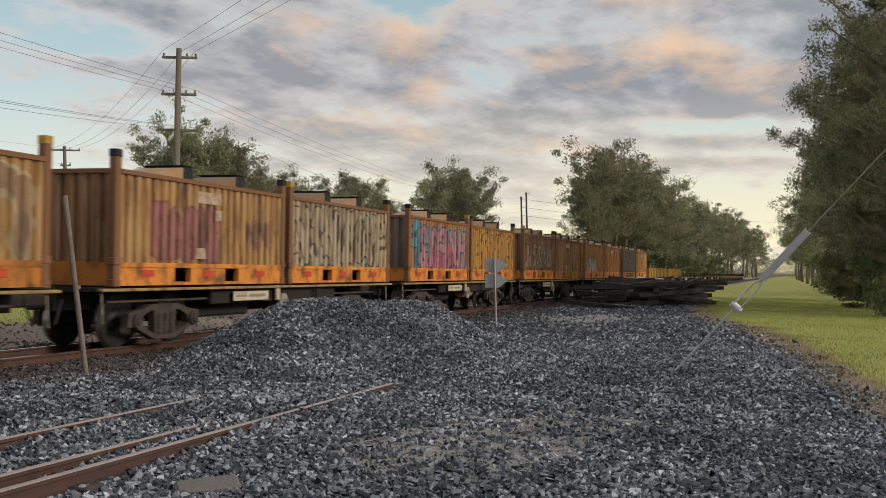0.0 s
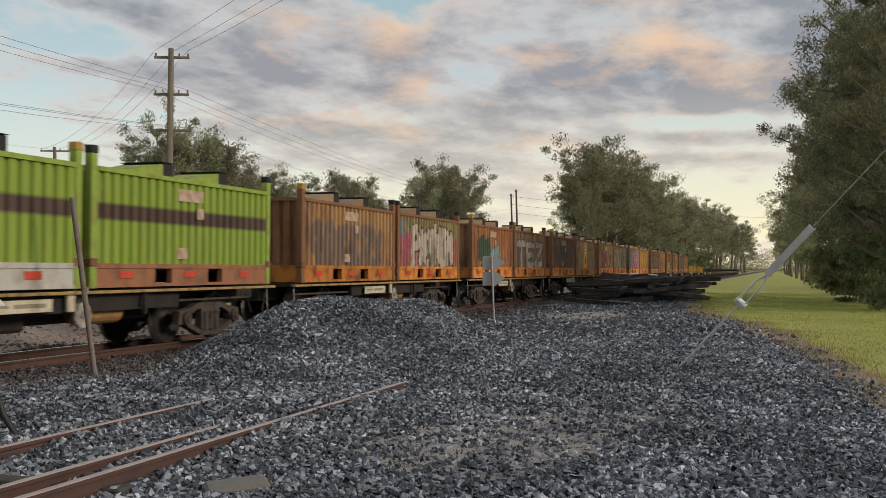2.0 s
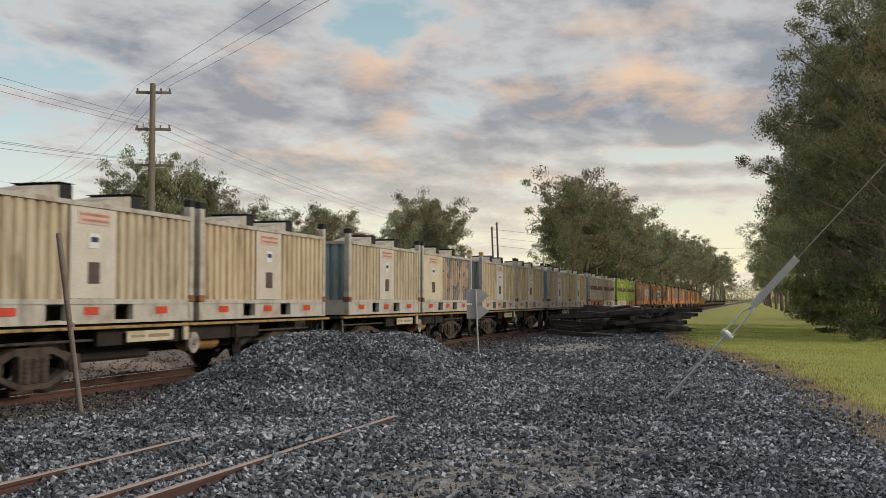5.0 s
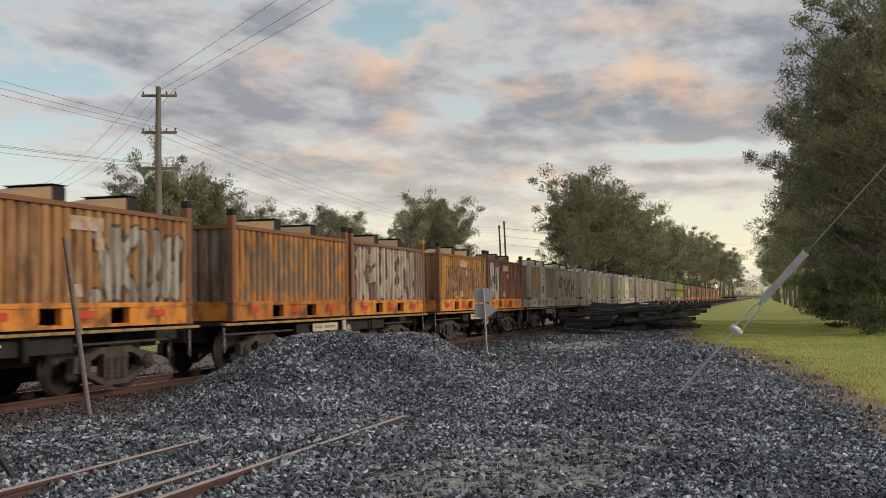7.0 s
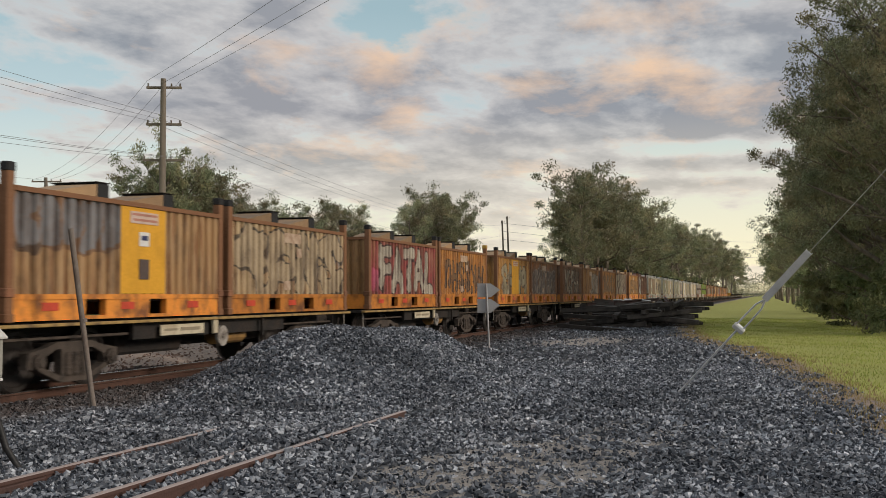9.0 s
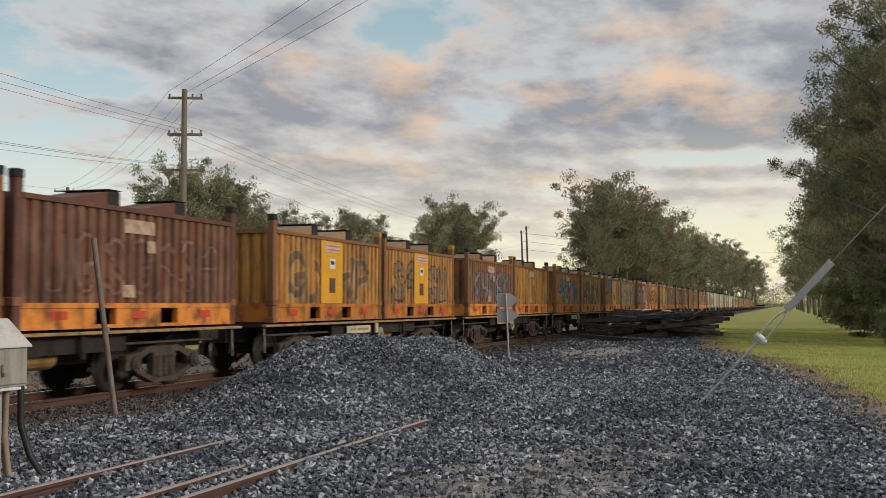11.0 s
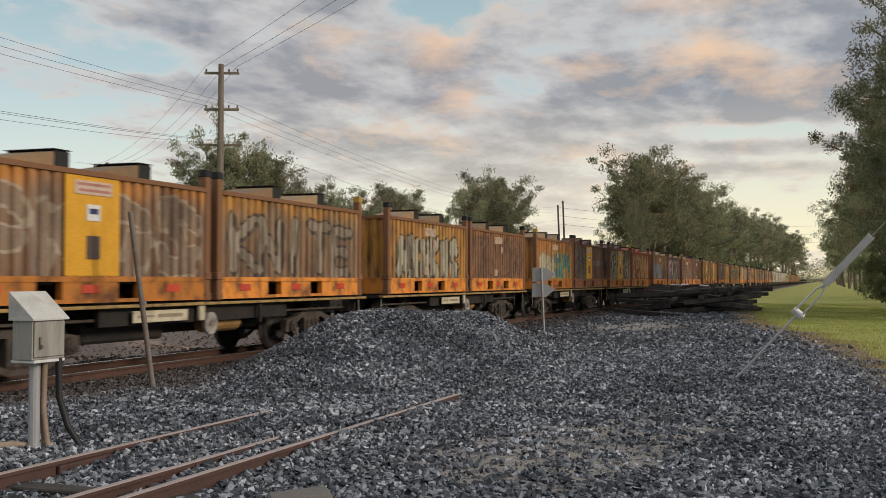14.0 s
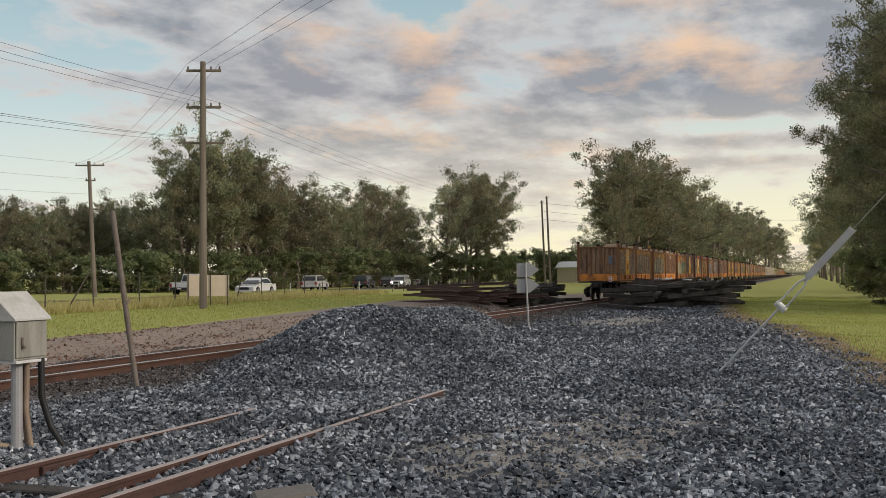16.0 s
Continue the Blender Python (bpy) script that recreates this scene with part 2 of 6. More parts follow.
def container_mat():
    """Weathered steel sides: factory colour, spray paint, its outline, and rust in runs."""
    m, nt, bs = nodes_of("weathered_container_paint")
    co = nt.nodes.new("ShaderNodeTexCoord").outputs["Object"]
    oi = nt.nodes.new("ShaderNodeObjectInfo")
    vm = nt.nodes.new("ShaderNodeVectorMath")
    vm.operation = "MULTIPLY_ADD"
    cmb = nt.nodes.new("ShaderNodeCombineXYZ")
    for i in range(3):
        nt.links.new(oi.outputs["Random"], cmb.inputs[i])
    nt.links.new(cmb.outputs[0], vm.inputs[0])
    vm.inputs[1].default_value = (37, 53, 19)
    nt.links.new(co, vm.inputs[2])
    co = vm.outputs[0]

    def attr(name):
        a = nt.nodes.new("ShaderNodeAttribute")
        a.attribute_name = name
        return a

    base, fill, line, sdf, rim = attr("base"), attr("fill"), attr("line"), attr("sdf"), attr("rim")
    streak = noise_at(nt, co, 2.2, 8, 0.74, (4.4, 4.4, 0.32))
    patch = noise_at(nt, co, 1.3, 6, 0.66)
    fine = noise_at(nt, co, 26, 5, 0.7)

    def times(a, b):
        n = nt.nodes.new("ShaderNodeMath")
        n.operation = "MULTIPLY"
        nt.links.new(a, n.inputs[0]), nt.links.new(b, n.inputs[1])
        return n.outputs[0]

    aged = base.outputs["Alpha"]
    col = blend(nt, times(ramp_of(nt, patch, 0.35, 0.7, 0.0, 0.35), aged), base.outputs["Color"], (0.50, 0.36, 0.22))
    rusted = blend(nt, fine, (0.16, 0.058, 0.022), (0.30, 0.13, 0.05))
    col = blend(nt, times(ramp_of(nt, streak, 0.48, 0.62, 0.0, 0.85), aged), col, rusted)
    # spray paint lies over the rust but is worn with it
    wear = ramp_of(nt, fine, 0.28, 0.62, 0.62, 1.0)
    wear2 = ramp_of(nt, streak, 0.50, 0.74, 1.0, 0.45)

    w = times(wear, wear2)
    outline = ramp_of(nt, rim.outputs["Fac"], -0.008, 0.012, 1, 0)
    inside = ramp_of(nt, sdf.outputs["Fac"], -0.012, 0.008, 1, 0)
    col = blend(nt, times(outline, w), col, line.outputs["Color"])
    col = blend(nt, times(inside, w), col, fill.outputs["Color"])
    col = blend(nt, ramp_of(nt, fine, 0.55, 0.8, 0, 0.35), col, (0.10, 0.07, 0.05))
    grime = noise_at(nt, co, 0.9, 6, 0.7, (2.0, 2.0, 0.8), (5, 3, 2))
    col = blend(nt, times(ramp_of(nt, grime, 0.44, 0.68, 0.0, 0.7), aged), col, (0.07, 0.045, 0.034))
    col = blend(nt, 1.0, col, (0.84, 0.82, 0.80), "MULTIPLY")
    nt.links.new(col, bs.inputs["Base Color"])
    nt.links.new(ramp_of(nt, streak, 0.3, 0.7, 0.5, 0.85), bs.inputs["Roughness"])
    bump_to(nt, bs, fine, 0.15, 0.003)
    return m


def leaf_mat(name, dark, light, dry):
    m, nt, bs = nodes_of(name)
    geo = nt.nodes.new("ShaderNodeNewGeometry")
    oi = nt.nodes.new("ShaderNodeObjectInfo")
    co = nt.nodes.new("ShaderNodeTexCoord").outputs["Object"]
    col = blend(nt, ramp_of(nt, geo.outputs["Random Per Island"], 0, 1, 0.12, 0.62), dark, light)
    col = blend(nt, ramp_of(nt, noise_at(nt, co, 0.45, 3), 0.42, 0.68, 0, 0.7), col, dry)
    # noise patches of the dark tone imitate shading between leaf clumps
    col = blend(nt, ramp_of(nt, noise_at(nt, co, 0.9, 3, 0.6, None, (4, 7, 2)), 0.46, 0.64, 0, 0.55), col, dark)
    hsv = nt.nodes.new("ShaderNodeHueSaturation")
    nt.links.new(ramp_of(nt, oi.outputs["Random"], 0, 1, 0.75, 1.25), hsv.inputs["Value"])
    nt.links.new(ramp_of(nt, oi.outputs["Random"], 0, 1, 0.48, 0.52), hsv.inputs["Hue"])
    nt.links.new(col, hsv.inputs["Color"])
    nt.links.new(hsv.outputs[0], bs.inputs["Base Color"])
    bs.inputs["Roughness"].default_value = 0.6
    bs.inputs["Specular IOR Level"].default_value = 0.3
    thin = nt.nodes.new("ShaderNodeBsdfTranslucent")
    nt.links.new(hsv.outputs[0], thin.inputs["Color"])
    ms = nt.nodes.new("ShaderNodeMixShader")
    ms.inputs[0].default_value = 0.45
    nt.links.new(bs.outputs[0], ms.inputs[1])
    nt.links.new(thin.outputs[0], ms.inputs[2])
    nt.links.new(ms.outputs[0], nt.nodes["Material Output"].inputs["Surface"])
    return m


STONE, GROUND, PAINTED = stone_mat(), ground_mat(), container_mat()
GUM = leaf_mat("gum_leaves", (0.095, 0.112, 0.065), (0.46, 0.47, 0.29), (0.40, 0.32, 0.19))
BUSH = leaf_mat("bush_leaves", (0.08, 0.105, 0.05), (0.38, 0.41, 0.20), (0.33, 0.29, 0.15))
BARK = mat("gum_bark", (0.19, 0.155, 0.12), 0.9, dirt=(0.06, 0.05, 0.04), amount=0.8, scale=1.5, grain=14, bump=0.6, dist=0.02, stretch=(3, 3, 0.5))
POLE_WOOD = mat("pole_timber", (0.22, 0.185, 0.15), 0.9, dirt=(0.10, 0.085, 0.07), scale=1.2, grain=30, bump=0.5, dist=0.01, stretch=(3, 3, 0.25))
SLEEPER = mat("old_sleeper_timber", (0.075, 0.065, 0.058), 0.92, dirt=(0.022, 0.02, 0.018), amount=0.8, scale=2.2, grain=25, bump=0.6, dist=0.012, rand=0.35)
RAIL = mat("rusty_rail", (0.095, 0.050, 0.040), 0.75, 0.15, dirt=(0.05, 0.030, 0.026), scale=4, grain=70, bump=0.3)
RUN_RAIL = mat("grimy_running_rail", (0.115, 0.058, 0.040), 0.75, 0.15, dirt=(0.045, 0.026, 0.020), scale=4, grain=70, bump=0.3)
RAIL_TOP = mat("worn_rail_head", (0.40, 0.33, 0.31), 0.55, 0.1, dirt=(0.30, 0.22, 0.20), scale=3, grain=50, bump=0.1)
BRIGHT = mat("polished_rail_head", (0.72, 0.70, 0.68), 0.28, 0.9, dirt=(0.3, 0.26, 0.22), scale=2, grain=40, bump=0.05)
# high albedo, little metal: reflected sky is put into the base colour
STEEL = mat("galvanised_steel", (0.74, 0.74, 0.73), 0.45, 0.05, dirt=(0.55, 0.53, 0.49), scale=5, grain=50, bump=0.08)
POST_STEEL = mat("weathered_pipe", (0.22, 0.185, 0.16), 0.75, 0.2, dirt=(0.13, 0.08, 0.055), scale=5, grain=40, bump=0.2)
BOX_PAINT = mat("grey_cabinet_paint", (0.36, 0.35, 0.31), 0.55, dirt=(0.16, 0.145, 0.12), amount=0.6, scale=2.5, grain=40, bump=0.08, stretch=(2.5, 2.5, 0.4))
# one lighter tone over the whole roof than on the cabinet body
ROOF_PAINT = mat("pale_cabinet_roof", (0.56, 0.55, 0.52), 0.5, dirt=(0.34, 0.32, 0.28), amount=0.6, scale=4, grain=40, bump=0.08)
BLACK = mat("black_rubber", (0.018, 0.018, 0.019), 0.6, grain=40, bump=0.2)
CABLE_TAN = mat("tan_conduit", (0.34, 0.25, 0.18), 0.6, grain=40, bump=0.1)
GREASE = mat("grimy_underframe", (0.022, 0.019, 0.017), 0.85, 0.1, dirt=(0.05, 0.034, 0.025), amount=0.7, scale=3, grain=30, bump=0.4)
BOGIE = mat("dusty_bogie_steel", (0.088, 0.068, 0.054), 0.88, 0.1, dirt=(0.022, 0.018, 0.016), amount=0.85, scale=4, grain=35, bump=0.4)
WHEEL = mat("wheel_steel", (0.042, 0.035, 0.031), 0.6, 0.3, dirt=(0.02, 0.017, 0.015), scale=4, grain=30, bump=0.2)
SILL = mat("yellow_side_sill", (0.42, 0.27, 0.09), 0.7, dirt=(0.09, 0.06, 0.04), amount=1.0, scale=3, grain=40, bump=0.2)
PLATE = mat("cream_number_plate", (0.62, 0.55, 0.40), 0.6, dirt=(0.33, 0.24, 0.14), amount=0.7, scale=4, grain=40, bump=0.1)
OCHRE = mat("ochre_cap", (0.50, 0.30, 0.05), 0.7, bump=0.1)
NOTICE = mat("faded_notice", (0.62, 0.47, 0.40), 0.6, dirt=(0.5, 0.36, 0.28), amount=0.7, scale=6, bump=0.05)
FADED = mat("faded_transfer", (0.50, 0.37, 0.27), 0.7, dirt=(0.30, 0.17, 0.10), amount=0.9, scale=5, grain=30, bump=0.05)
WORN = mat("worn_wheel_tread", (0.42, 0.37, 0.33), 0.4, 0.6, dirt=(0.12, 0.09, 0.07), amount=0.7, scale=3, grain=30, bump=0.1)
NOTICE_INK = mat("faded_red_lettering", (0.48, 0.22, 0.16), 0.6, bump=0)
DUSTY = mat("dusty_pale_paint", (0.40, 0.37, 0.33), 0.7, dirt=(0.12, 0.09, 0.07), amount=0.9, scale=6, grain=40, bump=0.1)
FAINT = mat("faint_lettering", (0.30, 0.25, 0.17), 0.7, bump=0)
WHITE = mat("white_paint", (0.74, 0.73, 0.71), 0.5, dirt=(0.5, 0.45, 0.4), amount=0.5, scale=4, bump=0.05)
RED = mat("red_reflector", (0.62, 0.07, 0.035), 0.45, dirt=(0.35, 0.06, 0.03), scale=5, bump=0.05)
TANK = mat("ochre_air_tank", (0.38, 0.22, 0.07), 0.65, dirt=(0.12, 0.07, 0.04), amount=0.7, bump=0.2)
HATCH_BLACK = mat("matte_black", (0.014, 0.014, 0.015), 0.7, grain=30, bump=0.3)
FRAME_ORANGE = mat("orange_base_frame", (0.66, 0.24, 0.035), 0.62, dirt=(0.11, 0.042, 0.022), amount=1.0, scale=2.2, grain=30, bump=0.3, rand=0.25)
FRAME_BROWN = mat("rusty_base_frame", (0.27, 0.115, 0.055), 0.75, dirt=(0.10, 0.05, 0.032), amount=0.7, scale=2.2, grain=30, bump=0.25, rand=0.2)
FRAME_PALE = mat("pale_base_frame", (0.50, 0.48, 0.42), 0.65, dirt=(0.24, 0.16, 0.10), amount=0.6, scale=2.2, grain=30, bump=0.2)
ROOF = mat("container_roof_steel", (0.33, 0.21, 0.11), 0.7, dirt=(0.14, 0.10, 0.07), scale=2, bump=0.15, rand=0.3)
SIGN = mat("weathered_aluminium", (0.40, 0.40, 0.41), 0.5, 0.2, dirt=(0.36, 0.35, 0.33), scale=5, bump=0.05)
GUARD = mat("pale_guy_guard", (0.78, 0.78, 0.80), 0.5, dirt=(0.62, 0.61, 0.60), scale=3, bump=0.05)
WIRE = mat("stranded_wire", (0.5, 0.49, 0.46), 0.5, 0.2, grain=200, bump=0.3)
LINE = mat("power_line", (0.17, 0.17, 0.18), 0.6, 0.2, bump=0)
PORCELAIN = mat("brown_insulator", (0.16, 0.12, 0.10), 0.3, bump=0)
BOARD = mat("cream_board", (0.80, 0.66, 0.52), 0.75, dirt=(0.66, 0.53, 0.41), amount=0.5, scale=1.5, bump=0.1)
FENCE = mat("fence_post_steel", (0.10, 0.085, 0.07), 0.8, 0.2, bump=0.2)
RUBBLE = mat("brown_rubble", (0.25, 0.165, 0.125), 0.9, dirt=(0.12, 0.08, 0.065), amount=0.9, scale=4, grain=20, bump=0.4, dist=0.01)
CONCRETE = mat("broken_concrete", (0.17, 0.155, 0.14), 0.9, dirt=(0.2, 0.18, 0.16), grain=30, bump=0.5, dist=0.01)
ASPHALT = mat("road_asphalt", (0.055, 0.055, 0.057), 0.9, dirt=(0.08, 0.078, 0.075), scale=0.6, grain=40, bump=0.3)
GRASS = leaf_mat("grass_blades", (0.24, 0.28, 0.055), (0.58, 0.58, 0.16), (0.34, 0.30, 0.12))
TALL_GRASS = leaf_mat("dry_tall_grass", (0.36, 0.31, 0.12), (0.58, 0.50, 0.24), (0.56, 0.46, 0.25))


# ---- mesh helpers ----
def fast_mesh(name, v, f):
    v, f = np.asarray(v, np.float32), np.asarray(f, np.int32)
    me = bpy.data.meshes.new(name)
    me.vertices.add(len(v))
    me.vertices.foreach_set("co", v.ravel())
    me.loops.add(f.size)
    me.loops.foreach_set("vertex_index", f.ravel())
    me.polygons.add(len(f))
    me.polygons.foreach_set("loop_start", np.arange(len(f), dtype=np.int32) * f.shape[1])
    me.polygons.foreach_set("use_smooth", np.zeros(len(f), bool))
    me.update(calc_edges=True)
    return me


def link(name, me, material, parent=None, label=""):
    if material and not me.materials:
        me.materials.append(material)
    ob = new(name, me)
    ob.parent = parent
    return tagged(ob, label)


def part(name, bm, material, parent, label=""):
    me = bpy.data.meshes.new(name)
    bm.to_mesh(me)
    bm.free()
    return link(name, me, material, parent, label)


def thing(name, label, category, group="", at=None):
    ob = tagged(new(name), label, category, group)
    if at is not None:
        ob.matrix_world = at
    return ob


def box(bm, x0, x1, y0, y1, z0, z1, bevel=0.0):
    m = Matrix.Translation(((x0 + x1) / 2, (y0 + y1) / 2, (z0 + z1) / 2)) @ Matrix.Diagonal((x1 - x0, y1 - y0, z1 - z0, 1))
    g = bmesh.ops.create_cube(bm, size=1, matrix=m)
    if bevel:
        es = list({e for v in g["verts"] for e in v.link_edges})
        bmesh.ops.bevel(bm, geom=es, offset=bevel, segments=1, affect="EDGES")
    return bm


def rod(bm, a, b, r, r2=None, n=10):
    a, b = Vector(a), Vector(b)
    d = b - a
    m = Matrix.Translation((a + b) / 2) @ d.to_track_quat("Z", "Y").to_matrix().to_4x4()
    bmesh.ops.create_cone(bm, cap_ends=True, segments=n, radius1=r, radius2=r if r2 is None else r2, depth=d.length, matrix=m)
    return bm


def pipe(name, pts, r, material, parent=None, label="", n=2):
    cu = bpy.data.curves.new(name, "CURVE")
    cu.dimensions, cu.bevel_depth, cu.bevel_resolution = "3D", r, n
    sp = cu.splines.new("POLY")
    sp.points.add(len(pts) - 1)
    for p, q in zip(sp.points, pts):
        p.co = (*q, 1)
    cu.materials.append(material)
    ob = new(name, cu)
    ob.parent = parent
    return tagged(ob, label)


def prism(bm, outline, x0, x1):
    """A flat outline in (y, z), thickened from x0 to x1."""
    a = [bm.verts.new((x0, y, z)) for y, z in outline]
    b = [bm.verts.new((x1, y, z)) for y, z in outline]
    n = len(a)
    bm.faces.new(a[::-1]), bm.faces.new(b)
    for i in range(n):
        bm.faces.new((a[i], a[(i + 1) % n], b[(i + 1) % n], b[i]))
    bmesh.ops.recalc_face_normals(bm, faces=bm.faces)
    return bm


def smooth(a, b, x):
    t = np.clip((x - a) / (b - a), 0, 1)
    return t * t * (3 - 2 * t)


# ---- ground ----
def wave(x, y):
    return 0.025 * np.sin(x * 1.3 + y * 0.7) + 0.02 * np.sin(x * 0.5 - y * 0.9 + 1.0) + 0.012 * np.sin(x * 3.1 + y * 2.3)


def grass_edge(y):
    return np.interp(y, [0, 19, 25, 33.6, 42, 60, 72, 100, 3000], [3.2, 1.25, 0.7, -0.5, -2.6, -4.2, -7.0, -8.2, -8.4])


def bank_edge(y):
    return np.interp(y, [-50, 20, 28, 40, 62, 90, 3000], [-18.2, -18.2, -18.4, -20.5, -24.0, -17.0, -17.0])


def heap_z(x, y):
    u = np.sqrt(((x + 7.5) / np.where(x > -7.5, 3.3, 2.7)) ** 2 + ((y - 19.6) / np.where(y > 19.6, 3.8, 7.0)) ** 2)
    return 1.0 * smooth(1.04, 0.26, u) * (1 + 0.03 * np.sin(x * 2.1 + y) + 0.02 * np.sin(y * 1.3))


def ground_z(x, y):
    z = -0.2 + wave(x, y)
    z = z + 0.128 * smooth(-3.95, -4.45, x) * smooth(14.0, 12.0, y) * (0.25 + 0.75 * smooth(6.0, 8.0, y))           # the old siding's ballast
    z = z * (1 - smooth(-8.6, -9.6, x)) + (-0.16) * smooth(-8.6, -9.6, x)  # shoulder of the running track
    bank = smooth(-12.7, -14.2, x)
    z = z - 0.25 * bank + 0.32 * smooth(-14.5, -18.2, x)
    rough_zone = smooth(-12.6, -13.5, x) * smooth(-19.5, -16, x)
    z = z + 0.10 * rough_zone * (np.sin(x * 2.3 + y * 1.1) * np.sin(y * 0.8 - x))
    return z


def road_x(y):
    return np.interp(y, [-200, 60, 100, 150, 250, 400, 1500], [-36, -45.8, -48.2, -55.5, -77, -112, -380])


def worn_ground(x, y):
    """Bare sandy places where wheels have worn the stones away."""
    blob = lambda cx, cy, rx, ry, a: a * np.exp(-(((x - cx - a * (y - cy) * 0.12) / rx) ** 2 + ((y - cy) / ry) ** 2))
    return np.clip(blob(-2.4, 9.4, 0.95, 1.4, 1.6) + blob(-2.2, 11.4, 0.75, 1.3, 1.0) + blob(-1.6, 7.4, 0.5, 0.8, 0.5) + blob(-6.0, 38.0, 2.2, 6.0, 0.75) + blob(-0.7, 11.8, 0.8, 2.0, 0.5) + blob(-1.5, 14.5, 1.1, 2.0, 0.45), 0, 1)


def build_ground():
    def axis(lo, hi, step, far):
        mid = np.arange(lo, hi + step / 2, step)
        out = [step * 2]
        while sum(out) < far:
            out.append(out[-1] * 1.28)
        c = np.cumsum(out)
        return np.concatenate(((lo - c)[::-1], mid, hi + c))

    xs, ys = axis(-24, 6, 0.25, 2500), axis(1, 62, 0.3, 3200)
    X, Y = np.meshgrid(xs, ys)
    Z = ground_z(X, Y)
    v = np.stack([X, Y, Z], -1).reshape(-1, 3)
    nx, ny = len(xs), len(ys)
    i = (np.arange(ny - 1)[:, None] * nx + np.arange(nx - 1)).ravel()
    me = fast_mesh("ground", v, np.stack([i, i + 1, i + nx + 1, i + nx], 1))
    grass = np.maximum(smooth(-0.15, 0.9, X - grass_edge(Y)), smooth(-0.6, 0.8, bank_edge(Y) - X))
    earth = np.maximum(smooth(-1.0, -0.1, X - grass_edge(Y)), smooth(-12.6, -14.2, X))
    sand = worn_ground(X, Y)
    col = np.stack([grass, earth, sand, np.ones_like(X)], -1).reshape(-1, 4)
    at = me.color_attributes.new("zone", "FLOAT_COLOR", "POINT")
    at.data.foreach_set("color", col.astype(np.float32).ravel())
    me.polygons.foreach_set("use_smooth", np.ones(len(me.polygons), bool))
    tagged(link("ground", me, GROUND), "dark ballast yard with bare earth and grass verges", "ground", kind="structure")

    ys = np.concatenate((np.arange(-150, 400, 6), np.arange(400, 1500, 60)))
    rx = road_x(ys)
    v = np.concatenate([np.stack([rx + o, ys, np.full(len(ys), -0.085 + wave(rx, ys) * 0)], 1) for o in (-3.6, 3.6)])
    n = len(ys)
    i = np.arange(n - 1)
    tagged(link("road", fast_mesh("road", v, np.stack([i, i + n, i + n + 1, i + 1], 1)), ASPHALT), "two-lane asphalt road beyond the grass verge", "road", kind="structure")


def stones(name, label, pts, size, seed, z_of, wedge=True, material=None):
    """Angular stones as one joined mesh."""
    rng = np.random.default_rng(seed)
    n = len(pts)
    unit = np.array([(-1, -1, -1), (1, -1, -1), (1, 1, -1), (-1, 1, -1), (-1, -1, 1), (1, -1, 1), (1, 1, 1), (-1, 1, 1)], float)
    c = unit[None] * (0.62 + 0.38 * rng.random((n, 8, 1))) * np.stack([np.ones(n), rng.uniform(0.45, 0.8, n), rng.uniform(0.28, 0.6, n)], 1)[:, None]
    c += rng.normal(0, 0.13, (n, 8, 3))
    q = rng.normal(size=(n, 4)) * np.array([1.0, 0.34, 0.34, 1.0])
    q /= np.linalg.norm(q, axis=1, keepdims=True)
    w, x, y, z = q.T
    R = np.stack([1 - 2 * (y * y + z * z), 2 * (x * y - z * w), 2 * (x * z + y * w), 2 * (x * y + z * w), 1 - 2 * (x * x + z * z), 2 * (y * z - x * w),
                  2 * (x * z - y * w), 2 * (y * z + x * w), 1 - 2 * (x * x + y * y)], 1).reshape(n, 3, 3)
    s = (size * (0.55 + 0.9 * rng.random(n) ** 1.6))[:, None, None] * 0.5
    v = np.einsum("nij,nkj->nki", R, c) * s
    base = np.stack([pts[:, 0], pts[:, 1], z_of(pts[:, 0], pts[:, 1]) + s[:, 0, 0] * rng.uniform(0.0, 0.9, n)], 1)
    v += base[:, None]
    if wedge:
        v = v[:, [0, 1, 2, 4, 5, 6]] * 1.0
        tri = np.array([(3, 4, 5), (0, 1, 4), (0, 4, 3), (1, 2, 5), (1, 5, 4), (2, 0, 3), (2, 3, 5)])
        f = (np.arange(n)[:, None, None] * 6 + tri[None]).reshape(-1, 3)
        return tagged(link(name, fast_mesh(name, v.reshape(-1, 3), f), material or STONE), label, "ballast", kind="stuff")
    faces = np.array([(4, 5, 6, 7), (0, 1, 5, 4), (1, 2, 6, 5), (2, 3, 7, 6), (3, 0, 4, 7)])
    f = (np.arange(n)[:, None, None] * 8 + faces[None]).reshape(-1, 4)
    return tagged(link(name, fast_mesh(name, v.reshape(-1, 3), f), material or STONE), label, "ballast", kind="stuff")


